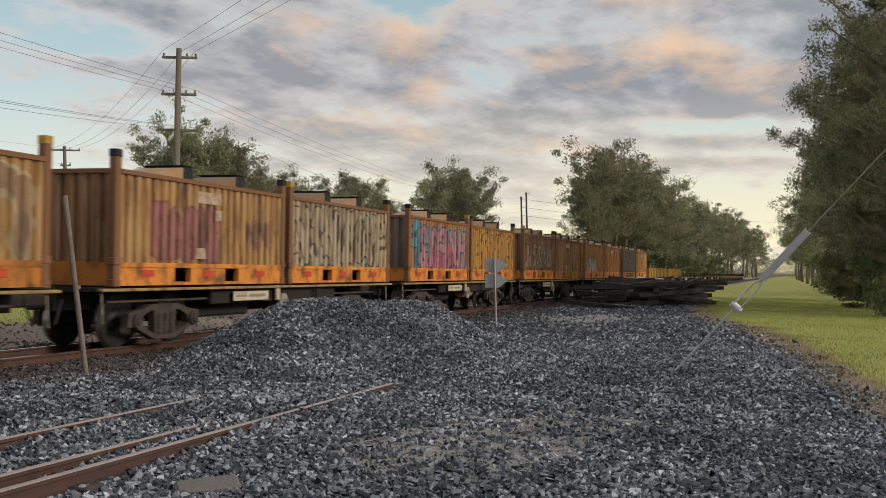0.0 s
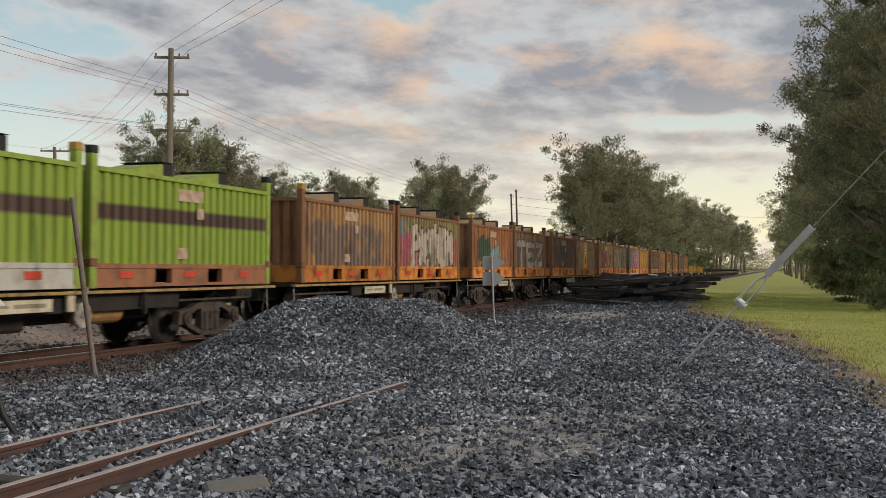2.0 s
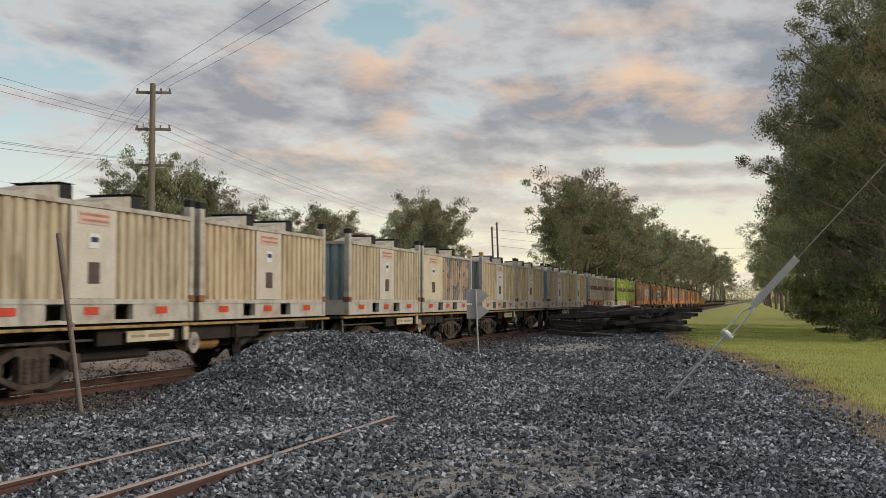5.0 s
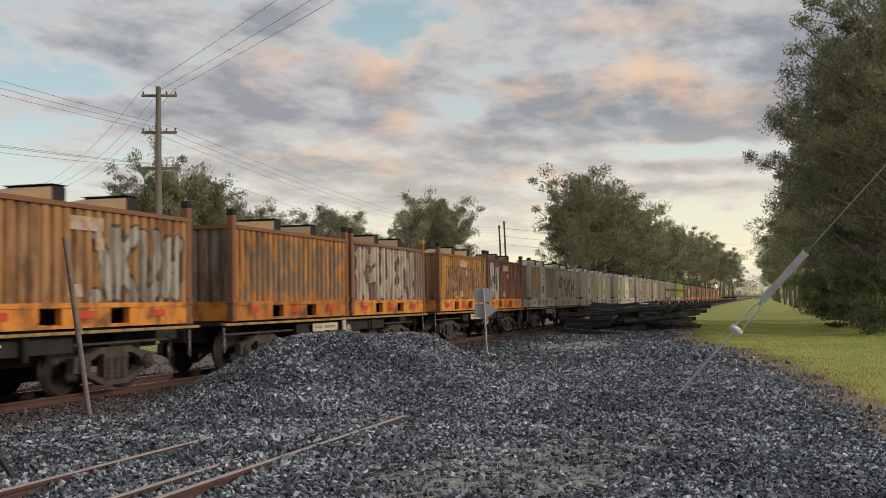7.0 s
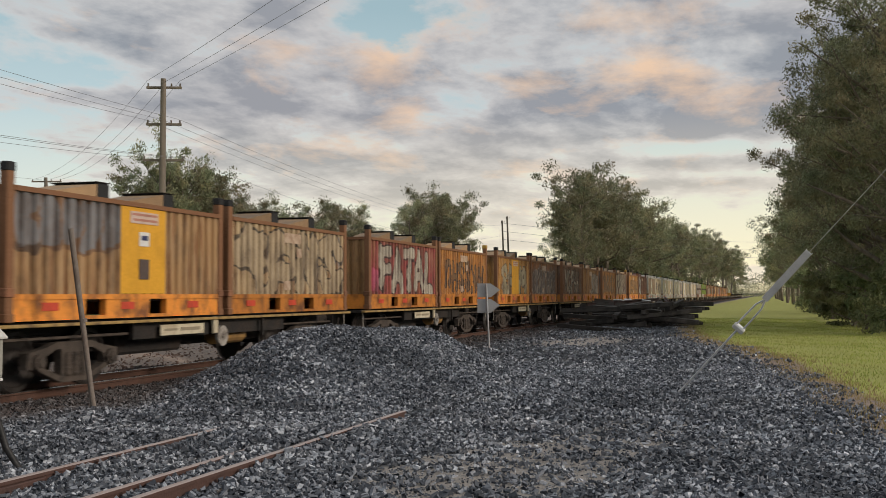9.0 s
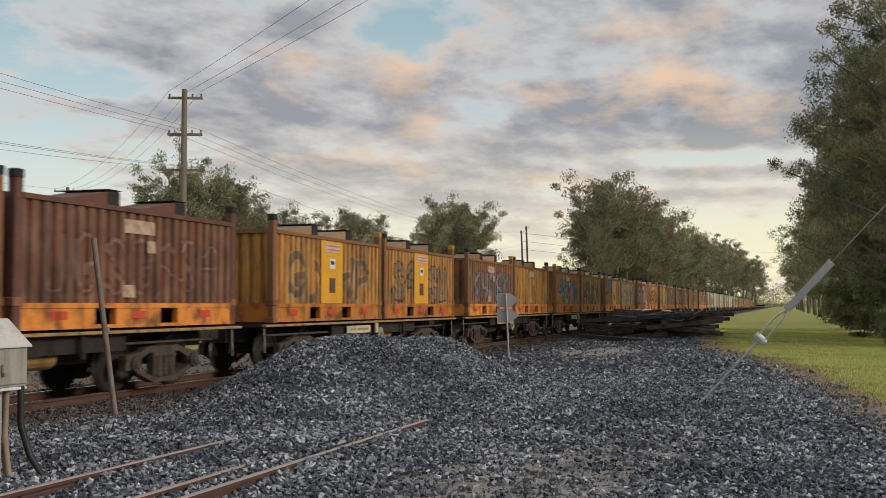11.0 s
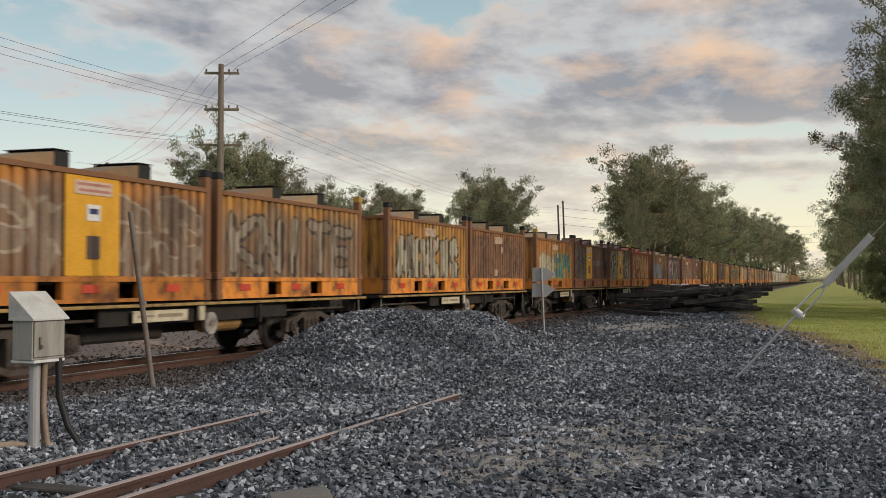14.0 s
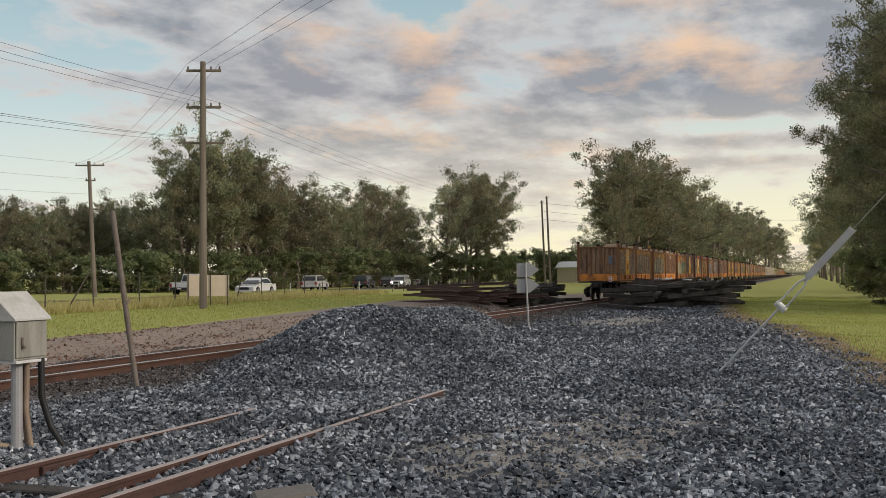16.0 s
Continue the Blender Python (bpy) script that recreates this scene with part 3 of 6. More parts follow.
def build_stones():
    rng = np.random.default_rng(5)

    def sector(n, r0, r1, a0=-9.0, a1=47.0):
        r = np.sqrt(rng.uniform(r0 * r0, r1 * r1, n))
        a = np.radians(rng.uniform(a0, a1, n))
        return np.stack([-r * np.sin(a), r * np.cos(a)], 1)

    def keep(p):
        x, y = p.T
        grassy = x - grass_edge(y) > rng.uniform(-0.9, 0.25, len(p)) + 0.25 * np.sin(y * 1.7)
        sand = worn_ground(x, y) * (0.75 + 0.5 * np.sin(x * 5.1 + y * 3.3) * np.sin(y * 4.7 - x * 2.2))
        far_side = x < -13.2
        on_rail = np.zeros(len(p), bool)
        for rx in (-5.78, -4.78, -4.37, -10.68, -11.74):
            on_rail |= np.abs(x - rx) < 0.055
        on_heap = heap_z(x, y) > 0.05
        return p[~(grassy | (rng.random(len(p)) < np.minimum(sand * 1.4, 0.9)) | far_side | on_rail | on_heap)]

    stones("ballast", "loose dark grey crushed stone ballast", keep(sector(37000, 5.0, 9.2)), 0.056, 1, ground_z, False)
    stones("ballast", "loose dark grey crushed stone ballast", keep(sector(62000, 9.2, 13.0)), 0.056, 7, ground_z)
    stones("ballast", "loose dark grey crushed stone ballast", keep(sector(125000, 13.0, 26.0)), 0.060, 2, ground_z)
    stones("ballast", "loose dark grey crushed stone ballast", keep(sector(62000, 26.0, 62.0, -4, 32)), 0.088, 3, ground_z)
    p = np.stack([rng.uniform(-4.0, 0.6, 11000), rng.uniform(6.4, 16.0, 11000)], 1)
    p = p[rng.random(len(p)) < worn_ground(p[:, 0], p[:, 1])]
    stones("gravel_fines", "small gravel on the bare sandy patch", p, 0.024, 8, ground_z)
    p = np.stack([rng.uniform(-18.4, -12.7, 16000), rng.uniform(10, 62, 16000)], 1)
    stones("rubble", "scattered brown rubble on the far bank", p[rng.random(16000) < 0.35 + 0.65 * smooth(-16.5, -13.5, p[:, 0])], 0.075, 6, ground_z, True, RUBBLE)
    # the heap
    n = 90000
    p = np.stack([rng.uniform(-11, -3.3, n), rng.uniform(11.5, 27, n)], 1)
    p = p[heap_z(p[:, 0], p[:, 1]) > 0.02]
    hz = lambda x, y: ground_z(x, y) + heap_z(x, y)
    xs, ys = np.arange(-11, -3, 0.2), np.arange(11.5, 27.2, 0.2)
    X, Y = np.meshgrid(xs, ys)
    Z = hz(X, Y) - 0.03 - 0.1 * (heap_z(X, Y) < 0.02)
    nx, ny = len(xs), len(ys)
    i = (np.arange(ny - 1)[:, None] * nx + np.arange(nx - 1)).ravel()
    mound = thing("gravel_heap", "heap of dark crushed stone dumped beside the track", "gravel heap")
    core = link("mound", fast_mesh("mound", np.stack([X, Y, Z], -1).reshape(-1, 3), np.stack([i, i + 1, i + nx + 1, i + nx], 1)), STONE, mound)
    s = stones("loose_stone", "", p, 0.058, 4, hz)
    s.parent = mound
    del s["category"]


build_ground()


# ---- rails ----
def rail_mesh(bm, x, y0, y1, z_top, h=0.145, head=0.066, foot=0.125):
    """A flat-bottomed rail: foot, web and head in one outline."""
    z0 = z_top - h
    out = [(-foot / 2, 0), (foot / 2, 0), (foot / 2, 0.012), (0.012, 0.03), (0.010, h - 0.042), (head / 2, h - 0.034), (head / 2, h - 0.006), (head / 2 - 0.008, h),
           (-head / 2 + 0.008, h), (-head / 2, h - 0.006), (-head / 2, h - 0.034), (-0.010, h - 0.042), (-0.012, 0.03), (-foot / 2, 0.012)]
    a = [bm.verts.new((x + u, y0, z0 + w)) for u, w in out]
    b = [bm.verts.new((x + u, y1, z0 + w)) for u, w in out]
    n = len(a)
    bm.faces.new(a), bm.faces.new(b[::-1])
    for i in range(n):
        bm.faces.new((a[(i + 1) % n], a[i], b[i], b[(i + 1) % n])).material_index = 1 if i in (6, 7, 8) else 0
    bmesh.ops.recalc_face_normals(bm, faces=bm.faces)
    return bm


def build_track():
    track = thing("railway_track", "running railway track with rusty rails in dark ballast", "railway track")
    for x in (-10.68, -11.747):
        r = part("rail", rail_mesh(bmesh.new(), x, -60, 900, 0.0, head=0.072), RUN_RAIL, track, "dark rail with a worn bright head")
        r.data.materials.append(BRIGHT)
    me = bpy.data.meshes.new("sleeper")
    bm = box(bmesh.new(), -1.0, 1.0, -0.11, 0.11, -0.12, 0.0, 0.012)
    bm.to_mesh(me), bm.free()
    for i in range(120):
        s = link("sleeper", me, SLEEPER, track)
        s.matrix_world = pose(-11.21 + 0.02 * math.sin(i * 5.1), 4 + i * 0.685, -0.138)

    siding = thing("disused_siding", "rusty rails of a disused siding half buried in ballast", "railway track")
    for x, y0, y1, zt in ((-5.78, 2.0, 11.2, -0.03), (-4.78, 2.0, 12.6, -0.05), (-4.37, 2.0, 12.95, -0.03)):
        r = part("rail", rail_mesh(bmesh.new(), x, y0, y1, zt), RAIL, siding, "brown rusty rail")
        r.data.materials.append(RAIL_TOP)
    me = bpy.data.meshes.new("joint_bar")
    bm = box(bmesh.new(), -0.02, 0.02, -0.3, 0.3, -0.045, 0.045, 0.008)
    for k in (-0.2, -0.07, 0.07, 0.2):
        rod(bm, (0.0, k, 0), (0.055, k, 0), 0.018, n=6)
    bm.to_mesh(me), bm.free()
    link("joint_bar", me, RAIL, siding).matrix_world = pose(-5.745, 7.35, -0.12)
    for y in (4.9, 5.75, 6.6, 7.8):
        link("sleeper", bpy.data.meshes["sleeper"], SLEEPER, siding).matrix_world = pose(-5.2, y, -0.135)
    slab = thing("concrete_block", "broken flat concrete block lying among the stones", "concrete block")
    bm = box(bmesh.new(), -0.23, 0.23, -0.14, 0.14, -0.06, 0.045, 0.025)
    for v in bm.verts:
        v.co += Vector((0.03 * math.sin(v.co.y * 30), 0.02 * math.cos(v.co.x * 21), 0.01 * math.sin(v.co.x * 17)))
    part("slab", bm, CONCRETE, slab)
    slab.matrix_world = pose(-3.58, 7.06, -0.185, 5, -6, 31)


# ---- the train ----
GLYPHS = {
    "K": "0,0 0,1|.9,1 .05,.5 .9,0", "N": "0,0 0,1 .85,0 .85,1", "I": ".3,0 .3,1", "T": "0,1 1,1|.5,1 .5,0", "E": ".9,1 0,1 0,0 .9,0|0,.5 .75,.5",
    "F": ".9,1 0,1 0,0|0,.52 .75,.52", "A": "0,0 .45,1 .9,0|.2,.35 .7,.35", "L": "0,1 0,0 .8,0", "Z": "0,1 .9,1 0,0 .9,0", "O": "0,.1 0,.9 .4,1 .85,.9 .85,.1 .4,0 0,.1",
    "S": ".85,.9 .4,1 0,.85 .1,.55 .8,.45 .85,.12 .4,0 0,.1", "R": "0,0 0,1 .7,.95 .75,.6 .1,.5 .85,0", "C": ".85,.9 .4,1 0,.8 0,.2 .4,0 .85,.1",
    "M": "0,0 .1,1 .45,.3 .8,1 .9,0", "U": "0,1 0,.15 .4,0 .8,.15 .8,1",
}


def abstract_letter(rng):
    """The bars, arches and hooks of one sprayed shape that nobody can read, in a unit field."""
    a, b = rng.uniform(0.08, 0.2), rng.uniform(0.78, 0.95)
    top, low = rng.uniform(0.88, 1.0), rng.uniform(0.0, 0.1)
    left = [(a + rng.uniform(-0.05, 0.05), low), (a, 0.5), (a + rng.uniform(-0.08, 0.1), top)]
    right = [(b + rng.uniform(-0.06, 0.06), low), (b, 0.5), (b + rng.uniform(-0.1, 0.05), top)]
    arch = [(a, 0.78), ((a + b) / 2 - 0.1, 1.0), ((a + b) / 2 + 0.15, 0.98), (b, 0.74)]
    bowl = [(a, 0.24), ((a + b) / 2 - 0.12, 0.0), ((a + b) / 2 + 0.12, 0.02), (b, 0.26)]
    cross = [(a, rng.uniform(0.4, 0.6)), (b, rng.uniform(0.35, 0.65))]
    slant = [(a, top), (b, low)]
    hook = [(b, 0.5), (b - 0.3, 0.48), (b - 0.32, 0.3)]
    flick = [(a, low), (a - 0.14, -0.06)]
    return [list(k) for k in rng.choice(([left, arch, right], [left, bowl, right], [left, cross, right], [left, arch, hook, bowl], [left, slant, right], [arch, slant, bowl], [left, arch, cross, flick],
                                         [right, arch, cross], [left, [(a, 0.55), (b, 0.98)], [(a + 0.15, 0.55), (b, 0.0)]], [slant, right, flick]))]


def strokes(text, seed, x0, x1, z0, z1):
    """Line segments, letter by letter, of spray paint in a field; a digit stands for that many letters that nobody can read."""
    rng = random.Random(seed)
    if text.isdigit():
        letters = [abstract_letter(rng) for _ in range(int(text))]
    else:
        letters = [[[tuple(map(float, q.split(","))) for q in k.split()] for k in GLYPHS[c].split("|")] for c in text]
    step = (x1 - x0) / len(letters)
    out = []
    for i, polys in enumerate(letters):
        lean, up, grow = rng.uniform(-0.05, 0.13), rng.uniform(-0.05, 0.05) * (z1 - z0), rng.uniform(0.88, 1.0)
        segs = []
        for q in polys:
            r = [(x0 + step * (i + 0.08 + 0.88 * grow * u) + lean * w * step, z0 + up + w * (z1 - z0)) for u, w in q]
            segs += list(zip(r[:-1], r[1:]))
        out.append(np.array(segs))
    return out


def spray(u, z, segs_list, width, shadow):
    """Distances to the fill and to the outline of sprayed letters that crowd each other."""
    P = np.stack([u, z], 1)[:, None]

    def reach(points, segs):
        A, B = segs[None, :, 0], segs[None, :, 1]
        D = B - A
        t = np.clip(((points - A) * D).sum(-1) / np.maximum((D * D).sum(-1), 1e-6), 0, 1)
        return np.linalg.norm(points - A - t[..., None] * D, axis=-1).min(1)

    d = np.sort(np.stack([reach(P, k) for k in segs_list] + [np.full(len(u), 9.0)], 1), axis=1)
    edge = 0.18 * width * (np.sin(u * 9.1 + z * 3.7) + np.sin(z * 11.3 - u * 4.1))
    fat = d[:, 0] - width + edge
    fill = np.maximum(fat, 0.022 - (d[:, 1] - d[:, 0]) * 0.5)
    drop = np.stack([reach(P - np.array([0.06, -0.05]), k) for k in segs_list], 1).min(1) - width + edge
    return fill, np.minimum(fat - 0.042, drop - 0.012) if shadow else fat - 0.05


FOLDS = (0.0, 0.52, 0.62, 0.90)


def corrugation(u, pitch=0.262, depth=0.062):
    return depth * np.interp(np.mod(u + 1e-6, pitch) / pitch, (*FOLDS, 1.0), (0, 0, 1, 1, 0))


def wall(name, length, z0, z1, rows, paint, parent, label=""):
    """A corrugated wall in the plane x = 0, outward +x, along +y."""
    us = np.array([0.262 * (k + f) for k in range(int(length / 0.262) + 1) for f in (0.0, 0.26, 0.52, 0.62, 0.76, 0.90)])
    us = np.append(us[us < length - 0.01], length)
    zs = np.linspace(z0, z1, rows + 1)
    U, Z = np.meshgrid(us, zs)
    v = np.stack([-corrugation(U), U, Z], -1).reshape(-1, 3)
    nx = len(us)
    i = (np.arange(rows)[:, None] * nx + np.arange(nx - 1)).ravel()
    me = fast_mesh(name, v, np.stack([i, i + 1, i + nx + 1, i + nx], 1))
    u, z = U.ravel(), Z.ravel()
    base = np.tile(np.array(paint["base"], np.float32), (len(u), 1))
    height = z1 - z0
    if "low" in paint:
        w = smooth(z0 + 1.42, z0 + 1.05, z + 0.12 * np.sin(u * 2.2) + 0.08 * np.sin(u * 5.1 + 1))[:, None]
        base = base * (1 - w) + np.array(paint["low"]) * w
    for a, b, c, d, tint in paint.get("wash", ()):
        ragged = 0.06 * np.sin(u * 7.3 + z * 2.1) + 0.04 * np.sin(u * 17.0) + 0.03 * np.sin(z * 13.0 + u * 3)
        inside = np.minimum(np.minimum(u - a * length, b * length - u), np.minimum(z - z0 - c * height, z0 + d * height - z)) + ragged
        w = smooth(-0.03, 0.06, inside)[:, None] * 0.92
        base = base * (1 - w) + np.array(tint) * w
    if "stripe" in paint:
        w = ((z > z0 + 0.68) & (z < z0 + 1.0))[:, None]
        base = np.where(w, np.array(paint["stripe"]), base)
    hidden = np.zeros(len(u), bool)
    if "panel" in paint:
        a, b = paint.get("span", (0.40, 0.58))
        hidden = (u > a * length - 0.02) & (u < b * length + 0.02)
        base = np.where(((u > a * length) & (u < b * length))[:, None], np.array(paint["panel"]), base)
    sdf, rim = np.full(len(u), 1.0), np.full(len(u), 1.0)
    fill, line = np.full((len(u), 3), 0.5), np.full((len(u), 3), 0.05)
    layers = [dict(paint)] if "text" in paint else []
    for k in layers + [dict(zip(("text", "fill", "line", "width", "field", "seed"), x)) for x in paint.get("also", ())]:
        a, b, c, d = k.get("field", (0.08, 0.92, 0.12, 0.72))
        segs = strokes(k["text"], k.get("seed", 1), a * length, b * length, z0 + c * height, z0 + d * height)
        f, r = spray(u, z, segs, k.get("width", 0.085) * (1.25 if k["text"].isdigit() else 1.0), k.get("width", 0.085) > 0.05)
        near = (np.minimum(f, r) < np.minimum(sdf, rim))[:, None]
        fill, line = np.where(near, np.array(k["fill"]), fill), np.where(near, np.array(k["line"]), line)
        sdf, rim = np.minimum(sdf, f), np.minimum(rim, r)
    sdf, rim = np.where(hidden, 1.0, sdf), np.where(hidden, 1.0, rim)
    rust = {"lime": 0.2, "pale": 0.5}.get(paint.get("coat"), 1.0)
    for key, val in (("base", base), ("fill", fill), ("line", line)):
        at = me.color_attributes.new(key, "FLOAT_COLOR", "POINT")
        at.data.foreach_set("color", np.concatenate([val, np.full((len(u), 1), rust)], 1).astype(np.float32).ravel())
    for key, val in (("sdf", sdf), ("rim", rim)):
        at = me.attributes.new(key, "FLOAT", "POINT")
        at.data.foreach_set("value", val.astype(np.float32))
    return link(name, me, PAINTED, parent, label)


STEP = 6.42
LEN, WID, Z_DECK, Z_BASE, Z_TOP = 6.2, 2.44, 1.06, 1.45, 3.0
SHARED = {}


def shared(key, make):
    if key not in SHARED:
        me = bpy.data.meshes.new(key)
        bm = make(bmesh.new())
        bm.to_mesh(me)
        bm.free()
        SHARED[key] = me
    return SHARED[key]


def solid(key, color):
    """A plain weathered coat of that colour, made once."""
    if key not in bpy.data.materials:
        mat(key, color, 0.68, dirt=(0.20, 0.085, 0.035) if key.startswith("coat") else tuple(k * 0.75 for k in color), amount=0.65, scale=2.0, grain=30, bump=0.2)
    return bpy.data.materials[key]


def frame_side(bm, x0, x1):
    box(bm, x0, x1, 0.14, LEN - 0.14, Z_BASE - 0.06, Z_BASE + 0.02)
    box(bm, x0, x1, 0.14, LEN - 0.14, Z_DECK + 0.02, Z_DECK + 0.075)
    for a, b in ((0.14, 1.86), (2.40, 3.66), (4.20, LEN - 0.14)):
        box(bm, x0 + 0.015, x1 - 0.015, a, b, Z_DECK + 0.075, Z_BASE - 0.06)
    return bm


def frame_end(bm):
    return box(bm, -WID + 0.14, -0.14, 0.01, 0.09, Z_DECK + 0.02, Z_BASE + 0.02)


def hatch_cover(bm):
    out = [(0, 0.02), (1.3, 0.02), (1.3, 0.28), (1.2, 0.28), (0.0, 0.05)]
    prism(bm, out, -0.42, 0.42)
    return bm


def container(paint):
    """A half-height bulk container: its rear face at y = 0, its near side at x = 0, on the wagon's deck."""
    frame = {"orange": FRAME_ORANGE, "brown": FRAME_BROWN, "pale": FRAME_PALE}[paint.get("frame", "orange")]
    words = paint["words"]
    c = thing("bulk_container", words, "container", "containers on the train")
    w = wall("side_wall", LEN - 0.24, Z_BASE + 0.02, Z_TOP - 0.06, 40 if "text" in paint else 22, paint, c, "corrugated steel side with spray paint" if "text" in paint else "corrugated steel side")
    w.location = (-0.03, 0.12, 0)
    plain = {"base": paint.get("end", paint["base"]), "coat": paint.get("coat", "rust")}
    w = wall("side_wall", LEN - 0.24, Z_BASE + 0.02, Z_TOP - 0.06, 2, plain, c)
    w.matrix_local = pose(-WID + 0.03, LEN - 0.12, 0, 0, 0, 180)
    for y, turn, x in ((0.03, -90, -WID + 0.12), (LEN - 0.03, 90, -0.12)):
        w = wall("end_wall", WID - 0.24, Z_BASE + 0.02, Z_TOP - 0.06, 2, plain, c)
        w.matrix_local = pose(x, y, 0, 0, 0, turn)
    coat_name = paint.get("coat", "rust")
    coat = solid("coat_" + coat_name, COATS[coat_name])
    post = shared("corner_post", lambda bm: box(box(bm, -0.07, 0.07, -0.08, 0.08, Z_DECK + 0.01, Z_TOP + 0.24, 0.01), -0.085, 0.085, -0.09, 0.09, Z_DECK + 0.005, Z_DECK + 0.13, 0.01))
    cap = shared("post_cap", lambda bm: box(bm, -0.078, 0.078, -0.088, 0.088, Z_TOP + 0.20, Z_TOP + 0.33, 0.01))
    for x in (-0.08, -WID + 0.08):
        for y in (0.085, LEN - 0.085):
            me = post if paint.get("coat", "rust") == "rust" else shared("corner_post_" + paint["coat"], lambda bm: box(bm, -0.07, 0.07, -0.08, 0.08, Z_DECK + 0.01, Z_TOP + 0.24, 0.01))
            p = link("corner_post", me, coat, c)
            p.location = (x, y, 0)
            ochre = (len(paint["words"]) + int(y)) % 5 == 0
            q = link("cap", shared("post_cap_ochre", lambda bm: box(bm, -0.078, 0.078, -0.088, 0.088, Z_TOP + 0.20, Z_TOP + 0.33, 0.01)) if ochre else cap, OCHRE if ochre else HATCH_BLACK, p, "ochre cap on the post" if ochre else "dark cap on the post")
            q.location = (0, 0, 0)
    tag = paint.get("frame", "orange")
    link("base_frame", shared("base_frame_near_" + tag, lambda bm: frame_side(bm, -0.16, -0.02)), frame, c, "steel base beam with fork pockets")
    link("base_frame", shared("base_frame_far_" + tag, lambda bm: frame_side(bm, -WID + 0.02, -WID + 0.16)), frame, c)
    for y in (0.0, LEN - 0.1):
        link("end_beam", shared("end_beam_" + tag, frame_end), frame, c).location = (0, y, 0)
    link("floor_plate", shared("floor_plate", lambda bm: box(bm, -WID + 0.16, -0.16, 0.1, LEN - 0.1, Z_BASE - 0.1, Z_BASE - 0.02)), GREASE, c)
    link("top_rail", shared("top_rail_" + paint.get("coat", "rust"), lambda bm: box(box(box(box(bm, -0.08, 0.0, 0.16, LEN - 0.16, Z_TOP - 0.065, Z_TOP + 0.01), -WID, -WID + 0.08, 0.16, LEN - 0.16, Z_TOP - 0.065, Z_TOP + 0.01), -WID + 0.15, -0.15, 0, 0.08, Z_TOP - 0.065, Z_TOP + 0.01), -WID + 0.15, -0.15, LEN - 0.08, LEN, Z_TOP - 0.065, Z_TOP + 0.01)), coat, c)
    for x in (-0.085, -WID + 0.085):
        for y in (0.085, LEN - 0.085):
            link("corner_casting", shared("corner_casting", lambda bm: box(bm, -0.092, 0.092, -0.095, 0.095, Z_BASE - 0.03, Z_BASE + 0.10, 0.012)), FRAME_BROWN, c, "rusty corner casting").location = (x, y, 0)
    link("roof", shared("roof", lambda bm: box(bm, -WID + 0.08, -0.08, 0.08, LEN - 0.08, Z_TOP - 0.05, Z_TOP - 0.01)), ROOF, c)
    # solid black block stands in for the dark inside of the open hatch
    mouth = shared("hatch_mouth", lambda bm: box(bm, -0.44, 0.44, 1.23, 1.58, 0.02, 0.315, 0.03))
    for y in (1.9, 3.9):
        h = link("hatch", shared("hatch_" + coat_name, hatch_cover), ROOF if coat_name == "rust" else coat, c, "raised loading hatch")
        h.location = (-0.75, y - 0.6, Z_TOP - 0.02)
        link("mouth", mouth, HATCH_BLACK, h, "black block for the open mouth's dark inside")
        link("lip", shared("hatch_lip", lambda bm: box(bm, -0.45, 0.45, 1.20, 1.59, 0.316, 0.326)), GREASE, h, "thin worn metal lip")
    sticker = shared("reflector", lambda bm: box(bm, -0.006, 0.0, -0.19, 0.19, -0.06, 0.06))
    for y in (1.0, 3.0, 5.1):
        s = link("reflector", sticker, RED, c, "red reflective sticker")
        s.location = (-0.022, y, 1.285)
    if "panel" in paint:
        a, b = paint.get("span", (0.40, 0.58))
        mid = 0.12 + (a + b) / 2 * (LEN - 0.24)
        plaque = paint.get("plaque", True)
        tint = paint["panel"]
        half = (b - a) / 2 * (LEN - 0.24) + 0.08
        coat_p = solid("panel_yellow", (0.74, 0.37, 0.025)) if tint == YELLOW else solid("panel_pale_%d" % int(tint[2] * 100), tint)
        part("panel", box(bmesh.new(), -0.035, -0.026, mid - half, mid + half, Z_BASE + 0.03, Z_TOP - 0.07), coat_p, c, "flat painted panel")
        sign = shared("notice", lambda bm: box(bm, 0, 0.012, -0.42, 0.42, 2.66, 2.86))
        link("notice", sign, NOTICE, c, "faded notice with unreadable red lettering").location = (-0.026, mid, 0)
        rows = shared("notice_line", lambda bm: box(box(bm, 0.012, 0.016, -0.38, 0.38, 2.79, 2.83), 0.012, 0.016, -0.34, 0.38, 2.70, 2.74))
        link("notice_line", rows, NOTICE_INK, c).location = (-0.026, mid, 0)
        if plaque:
            link("badge", shared("badge", lambda bm: box(bm, 0, 0.012, -0.15, 0.15, 2.28, 2.52)), WHITE, c, "white badge").location = (-0.026, mid, 0)
            link("badge_mark", shared("badge_mark", lambda bm: box(bm, 0.012, 0.016, -0.1, 0.1, 2.38, 2.46)), solid("badge_blue", (0.03, 0.04, 0.12)), c).location = (-0.026, mid, 0)
            link("dark_plate", shared("dark_plate", lambda bm: box(bm, 0, 0.014, -0.15, 0.15, 1.72, 2.06)), solid("plate_brown", (0.10, 0.07, 0.06)), c, "plain dark plate").location = (-0.026, mid, 0)
    if paint.get("plate"):
        part("end_plate", box(bmesh.new(), -0.62, -0.40, -0.012, 0.004, 2.05, 2.5, 0.005), solid("plate_slate", (0.16, 0.20, 0.24)), c, "small slate-blue plate on the end wall")
